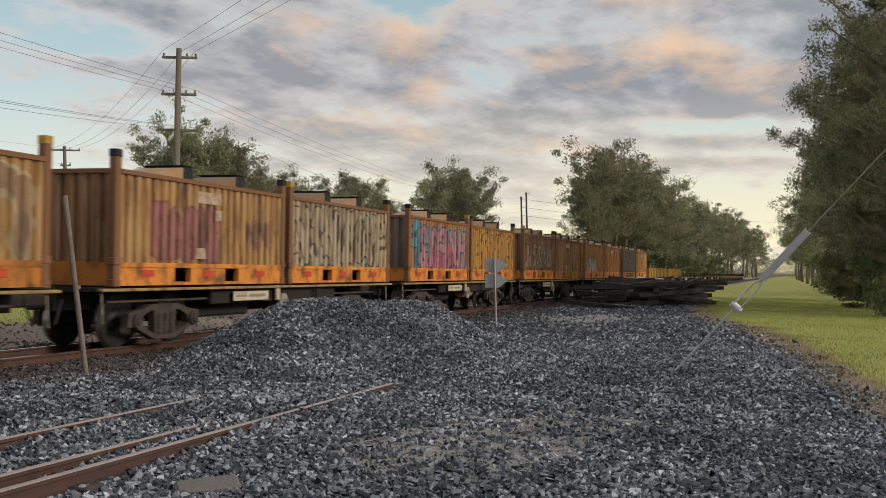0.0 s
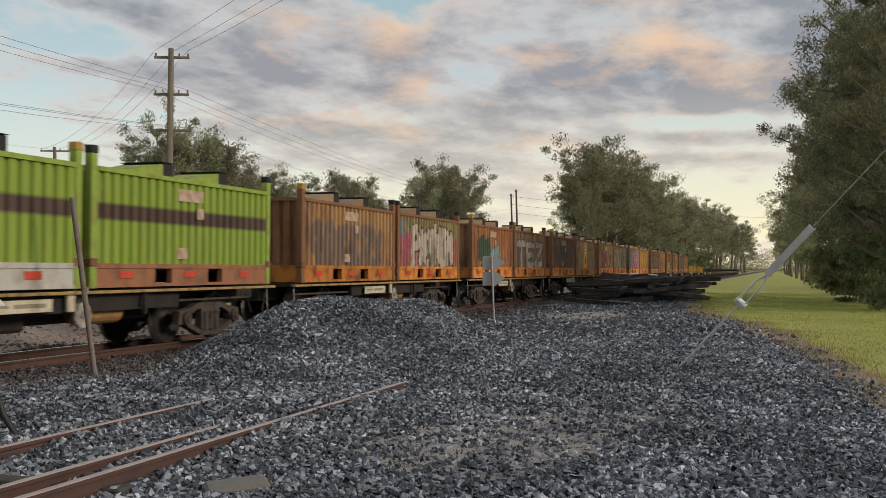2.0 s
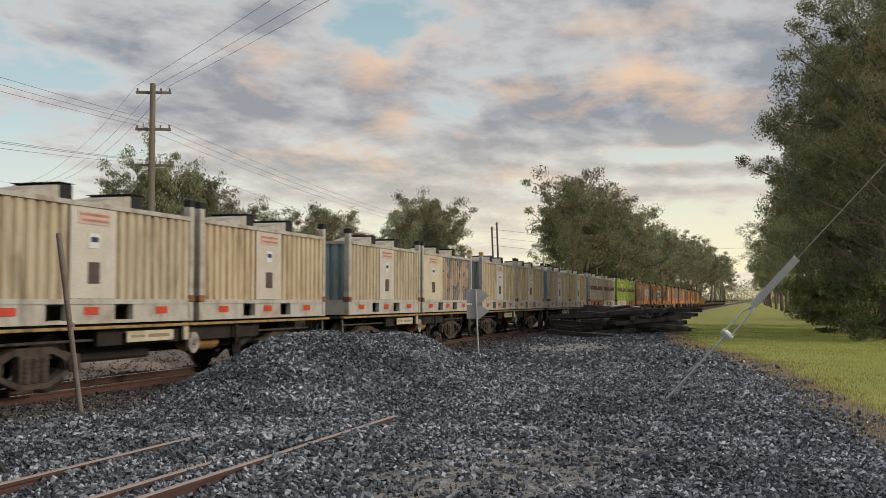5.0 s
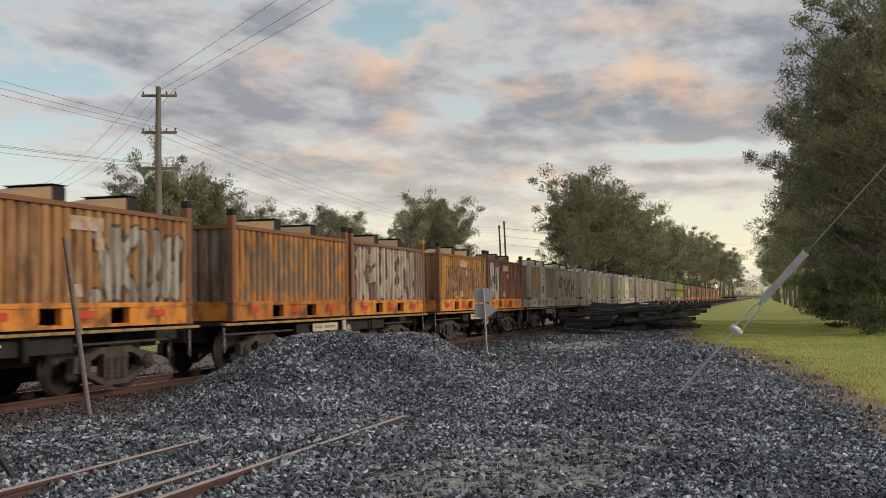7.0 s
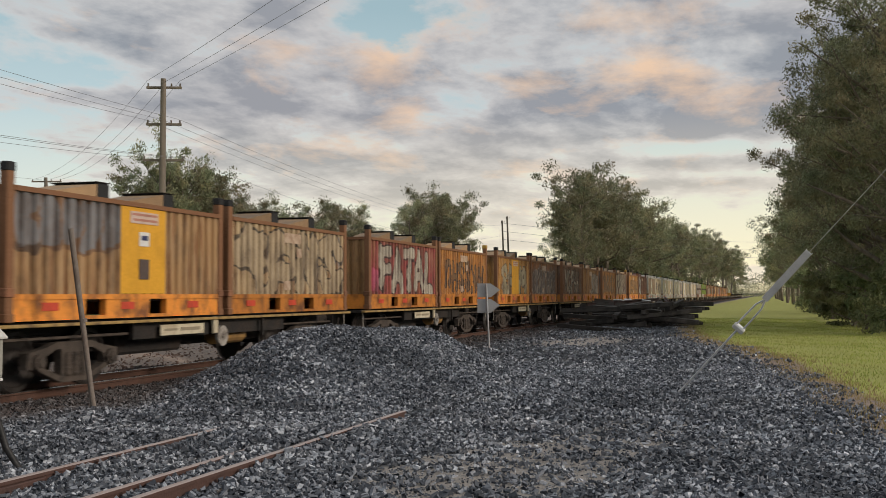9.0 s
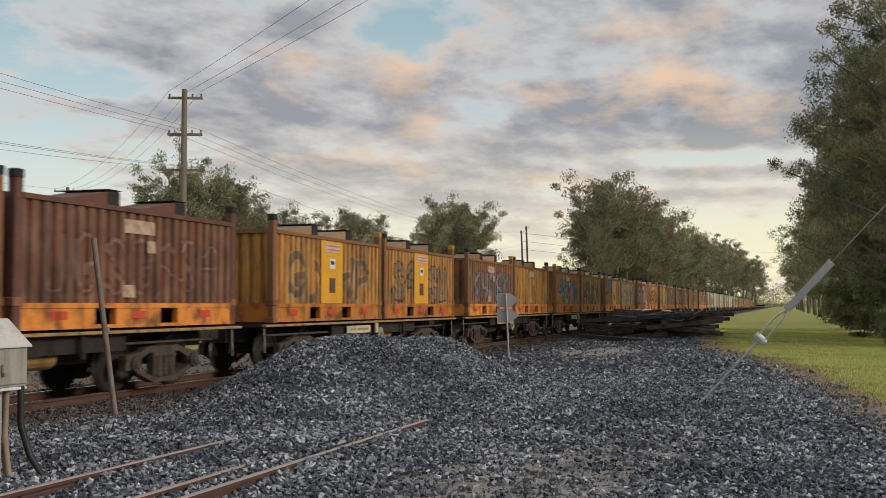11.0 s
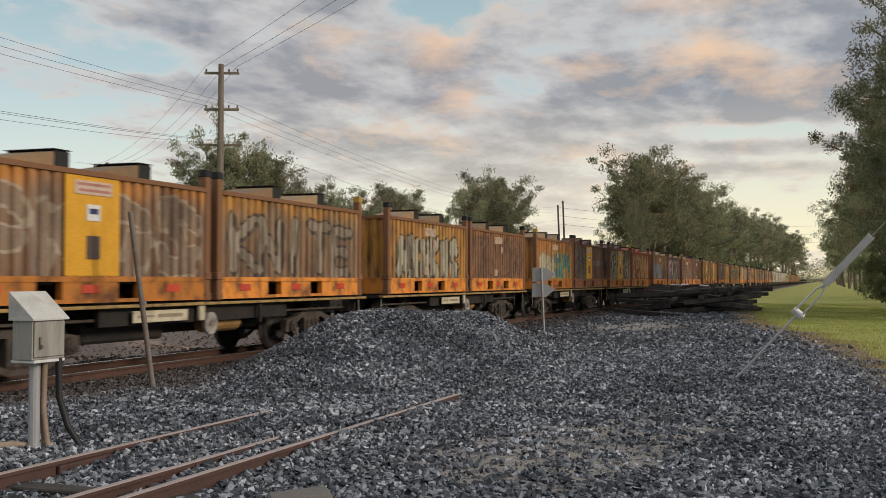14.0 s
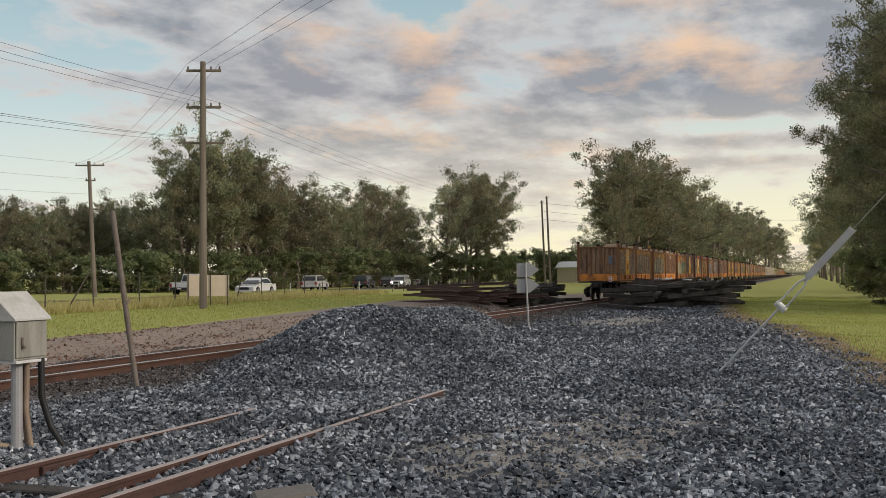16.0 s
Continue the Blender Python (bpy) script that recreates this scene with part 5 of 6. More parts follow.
def wagon(loaded=True, last=False, first=False):
    w = thing("flat_wagon", "grimy container flat wagon with yellow side sills", "rail wagon", "wagons of the train")
    y0, y1 = -0.28, 12.9
    link("deck", shared("deck", lambda bm: box(box(bm, -2.3, -0.14, y0, y1, 0.98, 1.05), -1.5, -0.94, y0, y1, 0.66, 0.99)), GREASE, w)
    link("side_sill", shared("side_sill", lambda bm: box(bm, -0.12, -0.015, y0, y1, 0.985, 1.035, 0.008)), SILL, w, "thin yellow side sill streaked with grime")
    for x in (-0.26, -2.26):
        link("under_beam", shared("under_beam", lambda bm: box(bm, 0, 0.08, 3.4, 9.3, 0.70, 0.98)), GREASE, w).location = (x, 0, 0)
    link("brake_gear", shared("brake_gear", lambda bm: box(box(bm, -1.9, -0.55, 3.5, 5.6, 0.42, 0.98, 0.05), -1.7, -0.7, 5.6, 9.1, 0.50, 0.98, 0.05)), GREASE, w)
    link("brake_pipe", shared("brake_pipe", lambda bm: rod(bm, (-0.3, 0.2, 0.80), (-0.3, 12.2, 0.80), 0.025, n=6)), BOGIE, w)
    for k, y in enumerate((1.9, 10.55)):
        bogie(w, y)
    link("number_plate", shared("number_plate", lambda bm: box(bm, -0.1, -0.075, 4.1, 5.6, 0.74, 0.93, 0.004)), PLATE, w, "cream plate with unreadable numbers")
    link("plate_bar", shared("plate_bar_short", lambda bm: box(bm, -0.074, -0.071, 4.2, 4.65, 0.82, 0.86)), FAINT, w)
    link("plate_bar", shared("plate_bar_long", lambda bm: box(bm, -0.074, -0.071, 4.75, 5.45, 0.81, 0.87)), FAINT, w)
    link("brake_wheel", shared("brake_wheel", lambda bm: rod(rod(bm, (-0.14, 6.35, 0.66), (-0.08, 6.35, 0.66), 0.20, n=20), (-0.08, 6.35, 0.66), (-0.05, 6.35, 0.66), 0.05, n=8)), DUSTY, w, "pale round brake wheel")
    link("air_tank", shared("air_tank", lambda bm: rod(bm, (-0.5, 6.7, 0.66), (-0.5, 7.75, 0.66), 0.19, n=16)), TANK, w, "ochre cylindrical air tank")
    link("hanger", shared("hanger", lambda bm: box(bm, -0.12, -0.06, 5.95, 6.12, 0.72, 1.04, 0.01)), PLATE, w)
    link("step", shared("step", lambda bm: box(bm, -0.1, -0.05, 8.0, 8.08, 0.62, 0.96)), GREASE, w)
    for y in (y0 - 0.5, y1 - 0.02):
        link("coupler", shared("coupler", lambda bm: box(bm, -1.34, -1.1, 0, 0.52, 0.72, 0.94, 0.04)), GREASE, w).location = (0, y, 0)
    for y, s in ((y0 - 0.05, -0.2), (y1 + 0.05, 0.2)):
        link("hose", shared("hose_%s" % ("rear" if s < 0 else "front"), lambda bm: rod(bm, (-0.75, 0, 0.85), (-0.72, s, 0.45), 0.018, n=8)), GREASE, w, "brake hose").location = (0, y, 0)
    lever = shared("end_lever", lambda bm: rod(rod(bm, (-0.13, 0, 0.98), (-0.12, 0.02, 0.62), 0.014, n=8), (-0.12, 0.02, 0.62), (-0.16, 0.09, 0.46), 0.014, n=8))
    for y in (y0 + 0.12, y1 - 0.2):
        link("end_lever", lever, DUSTY, w, "pale bent uncoupling lever").location = (0, y, 0)
    if not loaded:
        post = shared("stake", lambda bm: box(bm, -0.09, -0.02, -0.05, 0.05, 1.0, 1.5))
        for i in range(8):
            link("stake", post, GREASE, w).location = (0, 0.2 + i * 1.7, 0)
    if last:
        lamp = part("tail_lamp", box(bmesh.new(), -0.55, -0.37, y0 - 0.12, y0, 1.02, 1.36, 0.02), WHITE, w, "white tail lamp with red lenses")
        for z in (1.12, 1.28):
            part("lens", rod(bmesh.new(), (-0.46, y0 - 0.15, z), (-0.46, y0 - 0.11, z), 0.05, n=12), RED, lamp)
    return w


PITCH = 14.2
TRAVEL = ((0.0, -339.95), (2.0, -290.35), (7.0, -165.45), (12.0, -40.3), (13.5, -2.65), (16.0, 60.1))  # the tail of the train along the track
SIDE_X = -10.0
TRAIN = []


def build_train():
    base = wagon()
    empty = None
    n = len(LOADS)
    for k in range(n + 14):
        y = k * PITCH
        if k == 0:
            w = wagon(last=True)
        elif k < n + 2:
            w = base if k == 1 else copy_thing(base, Matrix())
        else:
            if empty is None:
                w = empty = tagged(wagon(False), "empty dark flat wagon with short stakes")
            else:
                w = copy_thing(empty, Matrix())
        TRAIN.append((w, SIDE_X, y))
        if k < n:
            for j, paint in enumerate(LOADS[k]):
                TRAIN.append((container(paint), SIDE_X, y + j * STEP))
        elif k < n + 2:
            for j in range(2):
                c = thing("low_tray", "low yellow empty container tray", "container", "low trays on the train")
                part("tray", box(box(box(box(box(bmesh.new(), -2.44, 0, 0, 6.06, 1.06, 1.16), -0.08, 0, 0, 6.06, 1.16, 1.85), -2.44, -2.36, 0, 6.06, 1.16, 1.85), -2.36, -0.08, 0, 0.08, 1.16, 1.85), -2.36, -0.08, 5.98, 6.06, 1.16, 1.85), solid("coat_yellow", (0.46, 0.27, 0.04)), c)
                rib = shared("rib", lambda bm: box(bm, 0, 0.05, -0.05, 0.05, 1.1, 1.85))
                for i in range(6):
                    link("rib", rib, solid("coat_yellow", (0.46, 0.27, 0.04)), c).location = (0, 0.3 + i * 1.09, 0)
                TRAIN.append((c, SIDE_X, y + j * STEP))


# ---- trees ----
def tree_meshes(name, seed, height, spread, clumps, leaves, leaf, base=0.35, bush=False, puff=(0.12, 0.27)):
    """A trunk with limbs, and a ragged crown of many small leaves in clumps."""
    rng = np.random.default_rng(seed)
    bm = bmesh.new()
    tips = []
    r0 = height * 0.017 + 0.05
    lean = rng.normal(0, 0.035, 2) * height
    top = Vector((lean[0], lean[1], height * 0.78))
    prev = Vector((0, 0, -0.3))
    path = [prev]
    for i in range(1, 6):
        f = i / 5
        path.append(Vector((lean[0] * f + rng.normal(0, 0.012) * height, lean[1] * f + rng.normal(0, 0.012) * height, top.z * f)))
    for i in range(5):
        rod(bm, path[i], path[i + 1], r0 * (1 - 0.16 * i), r0 * (1 - 0.16 * (i + 1)), 8)
    n_limb = max(5, clumps // 4)
    for i in range(n_limb):
        f = base + (0.97 - base) * (i + rng.random()) / n_limb
        z = f * top.z
        k = min(4, int(f * 5))
        a = path[k].lerp(path[k + 1], f * 5 - k)
        ang = i * 2.4 + rng.normal(0, 0.5)
        reach = spread * (0.55 + 0.5 * math.sin(math.pi * min(1, (f - base) / (1 - base) * 0.75 + 0.2))) * rng.uniform(0.6, 1.1)
        rise = height * rng.uniform(0.05, 0.24)
        b = a + Vector((math.cos(ang) * reach, math.sin(ang) * reach, rise))
        mid = a.lerp(b, 0.5) + Vector((0, 0, -rise * 0.12)) + Vector(rng.normal(0, 0.05 * reach, 3))
        r = r0 * 0.42 * (1 - 0.5 * f)
        rod(bm, a, mid, r, r * 0.7, 5), rod(bm, mid, b, r * 0.7, r * 0.25, 5)
        tips += [b, mid.lerp(b, 0.55)]
        for _ in range(2):
            c = b.lerp(mid, rng.random()) + Vector(rng.normal(0, 0.2 * reach + 0.2, 3))
            rod(bm, mid.lerp(b, 0.3), c, r * 0.35, r * 0.12, 4)
            tips.append(c)
    tips += [top + Vector((0, 0, height * 0.08)), top + Vector((0.5, 0.3, height * 0.02)), top + Vector((-0.5, 0.4, 0))]
    wood = bpy.data.meshes.new(name + "_wood")
    bm.to_mesh(wood), bm.free()
    wood.materials.append(BARK)
    clumps = max(clumps, len(tips))
    centres = np.array([tips[i % len(tips)] for i in range(clumps)]) + rng.normal(0, 0.06 * spread, (clumps, 3))
    size = spread * rng.uniform(*puff, clumps)
    which = rng.integers(0, clumps, leaves)
    d = rng.normal(size=(leaves, 3))
    d /= np.linalg.norm(d, axis=1, keepdims=True)
    rad = rng.random(leaves) ** 0.55
    p = centres[which] + d * (rad * size[which])[:, None] * np.array([1.1, 1.1, 0.75])
    p[:, 2] -= rng.random(leaves) ** 2 * size[which] * 0.5
    p[:, 2] = np.maximum(p[:, 2], 0.12)
    u = rng.normal(size=(leaves, 3))
    u[:, 2] -= 0.5
    u /= np.linalg.norm(u, axis=1, keepdims=True)
    w = np.cross(u, rng.normal(size=(leaves, 3)))
    w /= np.linalg.norm(w, axis=1, keepdims=True)
    s = (leaf * rng.uniform(0.6, 1.4, leaves))[:, None]
    v = np.stack([p - u * s, p + w * s * 0.62, p + u * s], 1).reshape(-1, 3)
    f = np.arange(leaves * 3).reshape(-1, 3)
    crown = fast_mesh(name + "_leaves", v, f)
    crown.materials.append(BUSH if bush else GUM)
    return wood, crown, height


def plant(kind, x, y, height, turn, label, group, name="tree", category="tree", wide=1.0):
    wood, crown, h = kind
    t = thing(name, label, category, group)
    link("trunk", wood, None, t), link("crown", crown, None, t)
    s = height / h
    t.matrix_world = pose(x, y, float(ground_z(np.array(x), np.array(y))), 0, 0, turn) @ Matrix.Diagonal((s * wide, s * wide, s, 1))
    return t


def build_trees():
    rng = random.Random(11)
    far = [tree_meshes("gum_%s" % "abcde"[i], 20 + i, 16, 4.6, 70, 8600, 0.165, base=(0.4, 0.3, 0.45, 0.35, 0.25)[i]) for i in range(5)]
    near = [tree_meshes("tall_gum_%s" % "abc"[i], 40 + i, 18, 4.6, 140, 42000, 0.088, base=0.12, puff=(0.08, 0.2)) for i in range(3)]
    shrub = [tree_meshes("shrub_%s" % "ab"[i], 60 + i, 4, 2.0, 30, 3200, 0.15, base=0.05, bush=True, puff=(0.13, 0.32)) for i in range(2)]

    def row(kinds, anchors, n, jitter, label, group, wide=(0.9, 1.2), **kw):
        for i in range(n):
            f = (i + rng.uniform(0.2, 0.8)) / n * (len(anchors) - 1)
            k = min(len(anchors) - 2, int(f))
            a, b = anchors[k], anchors[k + 1]
            x, y, h = (p + (q - p) * (f - k) for p, q in zip(a, b))
            plant(rng.choice(kinds), x + rng.uniform(-jitter, jitter), y + rng.uniform(-jitter, jitter), h * rng.uniform(0.92, 1.16), rng.uniform(0, 360), label, group, wide=rng.uniform(*wide), **kw)

    gum = "tall grey-green gum tree with a ragged open crown"
    # across the road
    row(far, ((-80, 78, 8), (-77, 90, 9.3), (-76, 104, 10.2), (-76, 116, 11.5)), 18, 2.0, gum, "trees across the road")
    row(far, ((-84, 80, 9), (-84, 116, 11)), 10, 2.0, gum, "trees across the road")
    row(far, ((-63, 97, 13.5), (-63, 106, 17), (-63, 112, 17), (-64, 120, 15.2), (-64, 130, 13.4)), 14, 1.2, gum, "trees across the road", wide=(0.85, 1.1))
    plant(far[0], -61, 99.4, 19, 40, gum, "trees across the road", wide=0.72)
    row(far, ((-65, 132, 13.2), (-64, 141, 13.5), (-64, 152, 15.4), (-65, 164, 15), (-66, 172, 13.4)), 10, 1.5, gum, "trees across the road", wide=(0.8, 1.0))
    row(far, ((-72, 130, 12), (-76, 190, 13)), 10, 2.0, gum, "trees across the road")
    row(far, ((-57, 163, 15.5), (-56, 178, 20.8), (-57, 188, 21), (-58, 196, 20.5)), 8, 1.5, gum, "trees across the road", wide=(0.8, 1.0))
    # beside the track, far ahead
    plant(far[2], -21, 130, 12.8, 10, gum, "trees along the track", wide=0.6)
    row(far, ((-26, 154, 17), (-26, 161, 19.5), (-26, 168, 20.3), (-26, 184, 20.5)), 7, 1.2, gum, "trees along the track", wide=(0.9, 1.1))
    row(far, ((-25, 195, 20), (-24, 230, 19), (-21, 290, 20.5), (-18, 420, 22), (-17, 700, 25)), 26, 2.0, gum, "trees along the track")
    row(far, ((-31, 188, 15), (-33, 240, 18), (-33, 420, 20)), 14, 3, gum, "trees along the track")
    row(far, ((-52, 235, 10), (-48, 260, 11), (-44, 300, 12)), 8, 3, gum, "trees across the road")
    # the near row on the other side
    row(near, ((6.4, 43, 17), (6.2, 60, 18), (5.6, 80, 16)), 8, 0.9, "tall dense gum tree beside the grass strip", "trees beside the grass", wide=(0.9, 1.1))
    row(far, ((6.5, 88, 14), (6, 130, 15), (5, 220, 16), (3, 420, 18)), 16, 1.0, gum, "trees beside the grass")
    row(shrub, ((5.2, 46, 3.2), (4.8, 62, 3.6), (4.6, 110, 4)), 15, 0.7, "dense dark green shrub at the foot of the trees", "shrubs beside the grass", name="shrub", category="shrub", wide=(0.9, 1.3))
    row(shrub, ((-74, 72, 3.6), (-70, 88, 4), (-60.5, 96, 4), (-61, 125, 5), (-68, 185, 6)), 40, 1.6, "dense dark understorey shrub below the gum trees", "shrubs across the road", name="shrub", category="shrub", wide=(1.0, 1.6))
    row(shrub, ((-66, 128, 5), (-59, 150, 5), (-55, 200, 6), (-50, 250, 7)), 26, 1.6, "dense dark understorey shrub below the gum trees", "shrubs across the road", name="shrub", category="shrub", wide=(1.1, 1.7))
    row(shrub, ((-23, 138, 4), (-22, 190, 5), (-19, 320, 6)), 18, 1.2, "dense dark understorey shrub below the gum trees", "shrubs along the track", name="shrub", category="shrub", wide=(1.0, 1.6))


def far_woods():
    """A hazy belt of woodland that closes the view."""
    rng = np.random.default_rng(77)
    n = 90000
    t = rng.random(n)
    ax = np.array([-330, -190, -105, -84, -100, -60, -34, 10, 40, 120])
    ay = np.array([-40, 60, 76, 130, 260, 420, 620, 640, 300, 60])
    k = np.linspace(0, 1, len(ax))
    x, y = np.interp(t, k, ax) + rng.normal(0, 4, n), np.interp(t, k, ay) + rng.normal(0, 4, n)
    h = 9 + 3 * np.sin(t * 61) + 2 * np.sin(t * 143 + 1)
    z = h * rng.random(n) ** 0.8
    p = np.stack([x, y, z], 1)
    u, w = rng.normal(size=(n, 3)), rng.normal(size=(n, 3))
    u /= np.linalg.norm(u, axis=1, keepdims=True)
    w = np.cross(u, w)
    w /= np.linalg.norm(w, axis=1, keepdims=True)
    s = rng.uniform(0.18, 0.42, n)[:, None]
    v = np.stack([p - u * s, p + w * s, p + u * s], 1).reshape(-1, 3)
    tagged(link("far_woods", fast_mesh("far_woods", v, np.arange(n * 3).reshape(-1, 3)), GUM), "belt of dark gum woodland in the distance", "woodland", kind="stuff")


# ---- poles, wires, signs ----
def sag(a, b, drop, n=14):
    a, b = Vector(a), Vector(b)
    return [a.lerp(b, i / n) - Vector((0, 0, 4 * drop * (i / n) * (1 - i / n))) for i in range(n + 1)]


def power_pole(x, y, height, arms, turn, label, lean=(0, 0)):
    p = thing("power_pole", label, "power pole", "power poles")
    z = float(ground_z(np.array(x), np.array(y)))
    part("shaft", rod(bmesh.new(), (0, 0, -0.4), (lean[0], lean[1], height), 0.19, 0.13, 14), POLE_WOOD, p)
    for h, half, swing in arms:
        m = Matrix.Translation((lean[0] * h / height, lean[1] * h / height, h)) @ Matrix.Rotation(radians(swing), 4, "Z")
        arm = part("crossarm", box(bmesh.new(), -half, half, 0.14, 0.25, -0.06, 0.06, 0.01), POLE_WOOD, p)
        arm.matrix_local = m
        for u in (-half + 0.08, 0.35, half - 0.08):
            bm = bmesh.new()
            for j in range(3):
                rod(bm, (u, 0.2, 0.06 + j * 0.055), (u, 0.2, 0.10 + j * 0.055), 0.055, 0.035, 8)
            part("insulator", bm, PORCELAIN, arm)
    p.matrix_world = pose(x, y, z, 0, 0, turn)
    return p


def build_poles():
    # main pole
    power_pole(-27.75, 45.25, 12.05, ((11.65, 0.85, 0), (9.85, 0.85, 0), (8.1, 1.0, 0)), 20, "weathered timber power pole with three crossarms")
    power_pole(-53.4, 71.0, 10.8, ((10.5, 1.15, 0), (9.3, 0.4, 0), (7.0, 0.9, 0)), 20, "distant timber power pole with crossarms", (-0.5, 0.0))
    power_pole(-39.6, 166, 13.4, ((13.1, 0.2, 0),), 20, "distant bare timber pole", (-0.5, 0))
    power_pole(-38.9, 166.5, 14.1, ((13.8, 0.2, 0),), 20, "distant bare timber pole", (-0.5, 0))
    top = Vector((-27.75, 45.25, 11.75))
    wires = []
    for k, u in enumerate((-0.78, 0.15, 0.78)):
        s = Vector((u * 0.94, u * 0.34, 0.1))
        wires.append((top + s, Vector((10.0 + u * 1.3, 10.0 + u * 0.8, 12.2)), 0.35))
        wires.append((top + s, Vector((-53.8 + u * 1.3, 71.0 + u * 0.4, 10.6)), 0.9))
    for u in (-0.8, 0.0, 0.8):
        wires.append((Vector((-27.75 + u, 45.25 + u * 0.3, 9.95)), Vector((-22.5 + u * 1.6, -20, 10.4)), 0.9))
        wires.append((Vector((-27.75 + u, 45.25 + u * 0.3, 9.95)), Vector((-40 + u * 0.4, 166.0, 12.6 + u * 0.5)), 1.6))
    for u in (-0.9, 0.5, 0.9):
        wires.append((Vector((-27.75 + u, 45.25 + u * 0.3, 8.1)), Vector((-22.5 + u, -20, 7.0)), 1.1))
    wires.append((Vector((-26.9, 45.5, 8.15)), Vector((-39.9, 166.0, 11.0)), 2.0))
    for k in range(3):
        wires.append((Vector((-53.8, 71.0, 10.5 - k * 1.2)), Vector((-52 + k * 0.6, 20, 10.4 - k * 1.2)), 0.6))
        wires.append((Vector((-39.9, 166.0, 12.9 - k * 1.3)), Vector((20, 330, 17.0 - k * 2.2)), 1.5))
    for a, b, d in wires:
        tagged(pipe("power_line", sag(a, b, d), 0.008 if a.y < 100 else 0.022, LINE, n=1), "thin dark overhead power line strung from the pole", "power line", "power lines")


def build_yard_things():
    # leaning pipe post
    post = thing("steel_post", "leaning rusty steel pipe post standing in the ballast", "post")
    part("pipe", rod(bmesh.new(), (0, 0, -0.3), (-0.26, -0.30, 2.60), 0.040, 0.040, 14), POST_STEEL, post)
    part("collar", rod(bmesh.new(), (-0.128, -0.147, 1.27), (-0.132, -0.152, 1.32), 0.05, 0.05, 14), POST_STEEL, post)
    post.matrix_world = pose(-9.09, 13.2, -0.2)
    # sign seen from behind
    sign = thing("track_sign", "grey backs of two arrow-shaped boards on a leaning post", "sign")
    part("post", rod(bmesh.new(), (0, 0, -0.3), (-0.10, 0, 2.0), 0.03, 0.03, 10), SIGN, sign)
    for z in (1.08, 1.57):
        bm = bmesh.new()
        out = [(-0.30, 0.0), (0.12, 0.0), (0.42, 0.24), (0.12, 0.44), (-0.30, 0.44)]
        prism(bm, out, -0.006, 0.006)
        b = part("board", bm, SIGN, sign, "bare aluminium back of an arrow board")
        b.matrix_local = pose(-0.08, 0.045, z, 0, 0, -90)
        part("clamp", box(bmesh.new(), -0.11, -0.006, -0.05, 0.05, 0.19, 0.25, 0.005), STEEL, b)
    sign.matrix_world = pose(-8.28, 32.74, -0.2, 0, 0, 14)
    # the control cabinet
    cab = thing("control_cabinet", "grey steel trackside cabinet on a post with conduits", "control cabinet")
    bm = bmesh.new()
    prism(bm, [(-0.21, 0.0), (0.21, 0.0), (0.21, 0.36), (-0.21, 0.36)], -0.21, 0.0)
    body = part("cabinet_body", bm, BOX_PAINT, cab)
    bm = bmesh.new()
    v = [bm.verts.new(p) for p in ((0.035, -0.235, 0.36), (0.035, 0.235, 0.36), (-0.235, 0.235, 0.60), (-0.235, -0.235, 0.60), (0.035, -0.235, 0.345), (0.035, 0.235, 0.345), (-0.235, 0.235, 0.345), (-0.235, -0.235, 0.345))]
    for f in ((0, 1, 2, 3), (7, 6, 5, 4), (0, 4, 5, 1), (1, 5, 6, 2), (2, 6, 7, 3), (3, 7, 4, 0)):
        bm.faces.new([v[i] for i in f])
    bmesh.ops.recalc_face_normals(bm, faces=bm.faces)
    part("sloping_roof", bm, ROOF_PAINT, cab, "sloping grey roof, paler than the cabinet body")
    door = part("door", box(bmesh.new(), 0.002, 0.02, -0.195, 0.195, 0.02, 0.335, 0.006), BOX_PAINT, cab)
    part("lock", box(box(bmesh.new(), 0.02, 0.04, -0.148, -0.122, 0.13, 0.20, 0.006), 0.02, 0.06, -0.145, -0.12, 0.10, 0.13, 0.004), POST_STEEL, door, "small steel lock")
    part("mounting_post", rod(bmesh.new(), (-0.12, -0.03, -1.2), (-0.12, -0.03, 0.0), 0.05, 0.05, 12), SIGN, cab)
    part("bracket", box(bmesh.new(), -0.24, 0.02, -0.2, 0.2, -0.03, -0.004, 0.004), STEEL, cab)
    pipe("conduit", [(-0.06, 0.03, 0.0), (-0.07, 0.03, -0.45), (-0.04, 0.05, -0.75), (0.0, 0.08, -0.95)], 0.026, CABLE_TAN, cab, "pale bent conduit")
    pipe("conduit", [(-0.11, 0.06, 0.0), (-0.12, 0.06, -0.45), (-0.10, 0.08, -0.75), (-0.05, 0.1, -0.95)], 0.022, CABLE_TAN, cab, "pale bent conduit")
    pipe("cable", [(0.0, 0.14, 0.0), (0.0, 0.15, -0.35), (0.06, 0.2, -0.62), (0.16, 0.25, -0.80), (0.14, 0.2, -0.92), (-0.05, 0.0, -0.93), (-0.4, -0.3, -0.95)], 0.03, BLACK, cab, "black bent cable")
    pipe("conduit", [(-0.5, -0.35, -0.78), (-0.25, -0.12, -0.76), (-0.1, 0.0, -0.80), (0.0, 0.06, -0.95)], 0.035, CABLE_TAN, cab, "thick pale conduit lying on the stones")
    cab.matrix_world = pose(-6.455, 7.76, 0.72, 0, 0, 0)


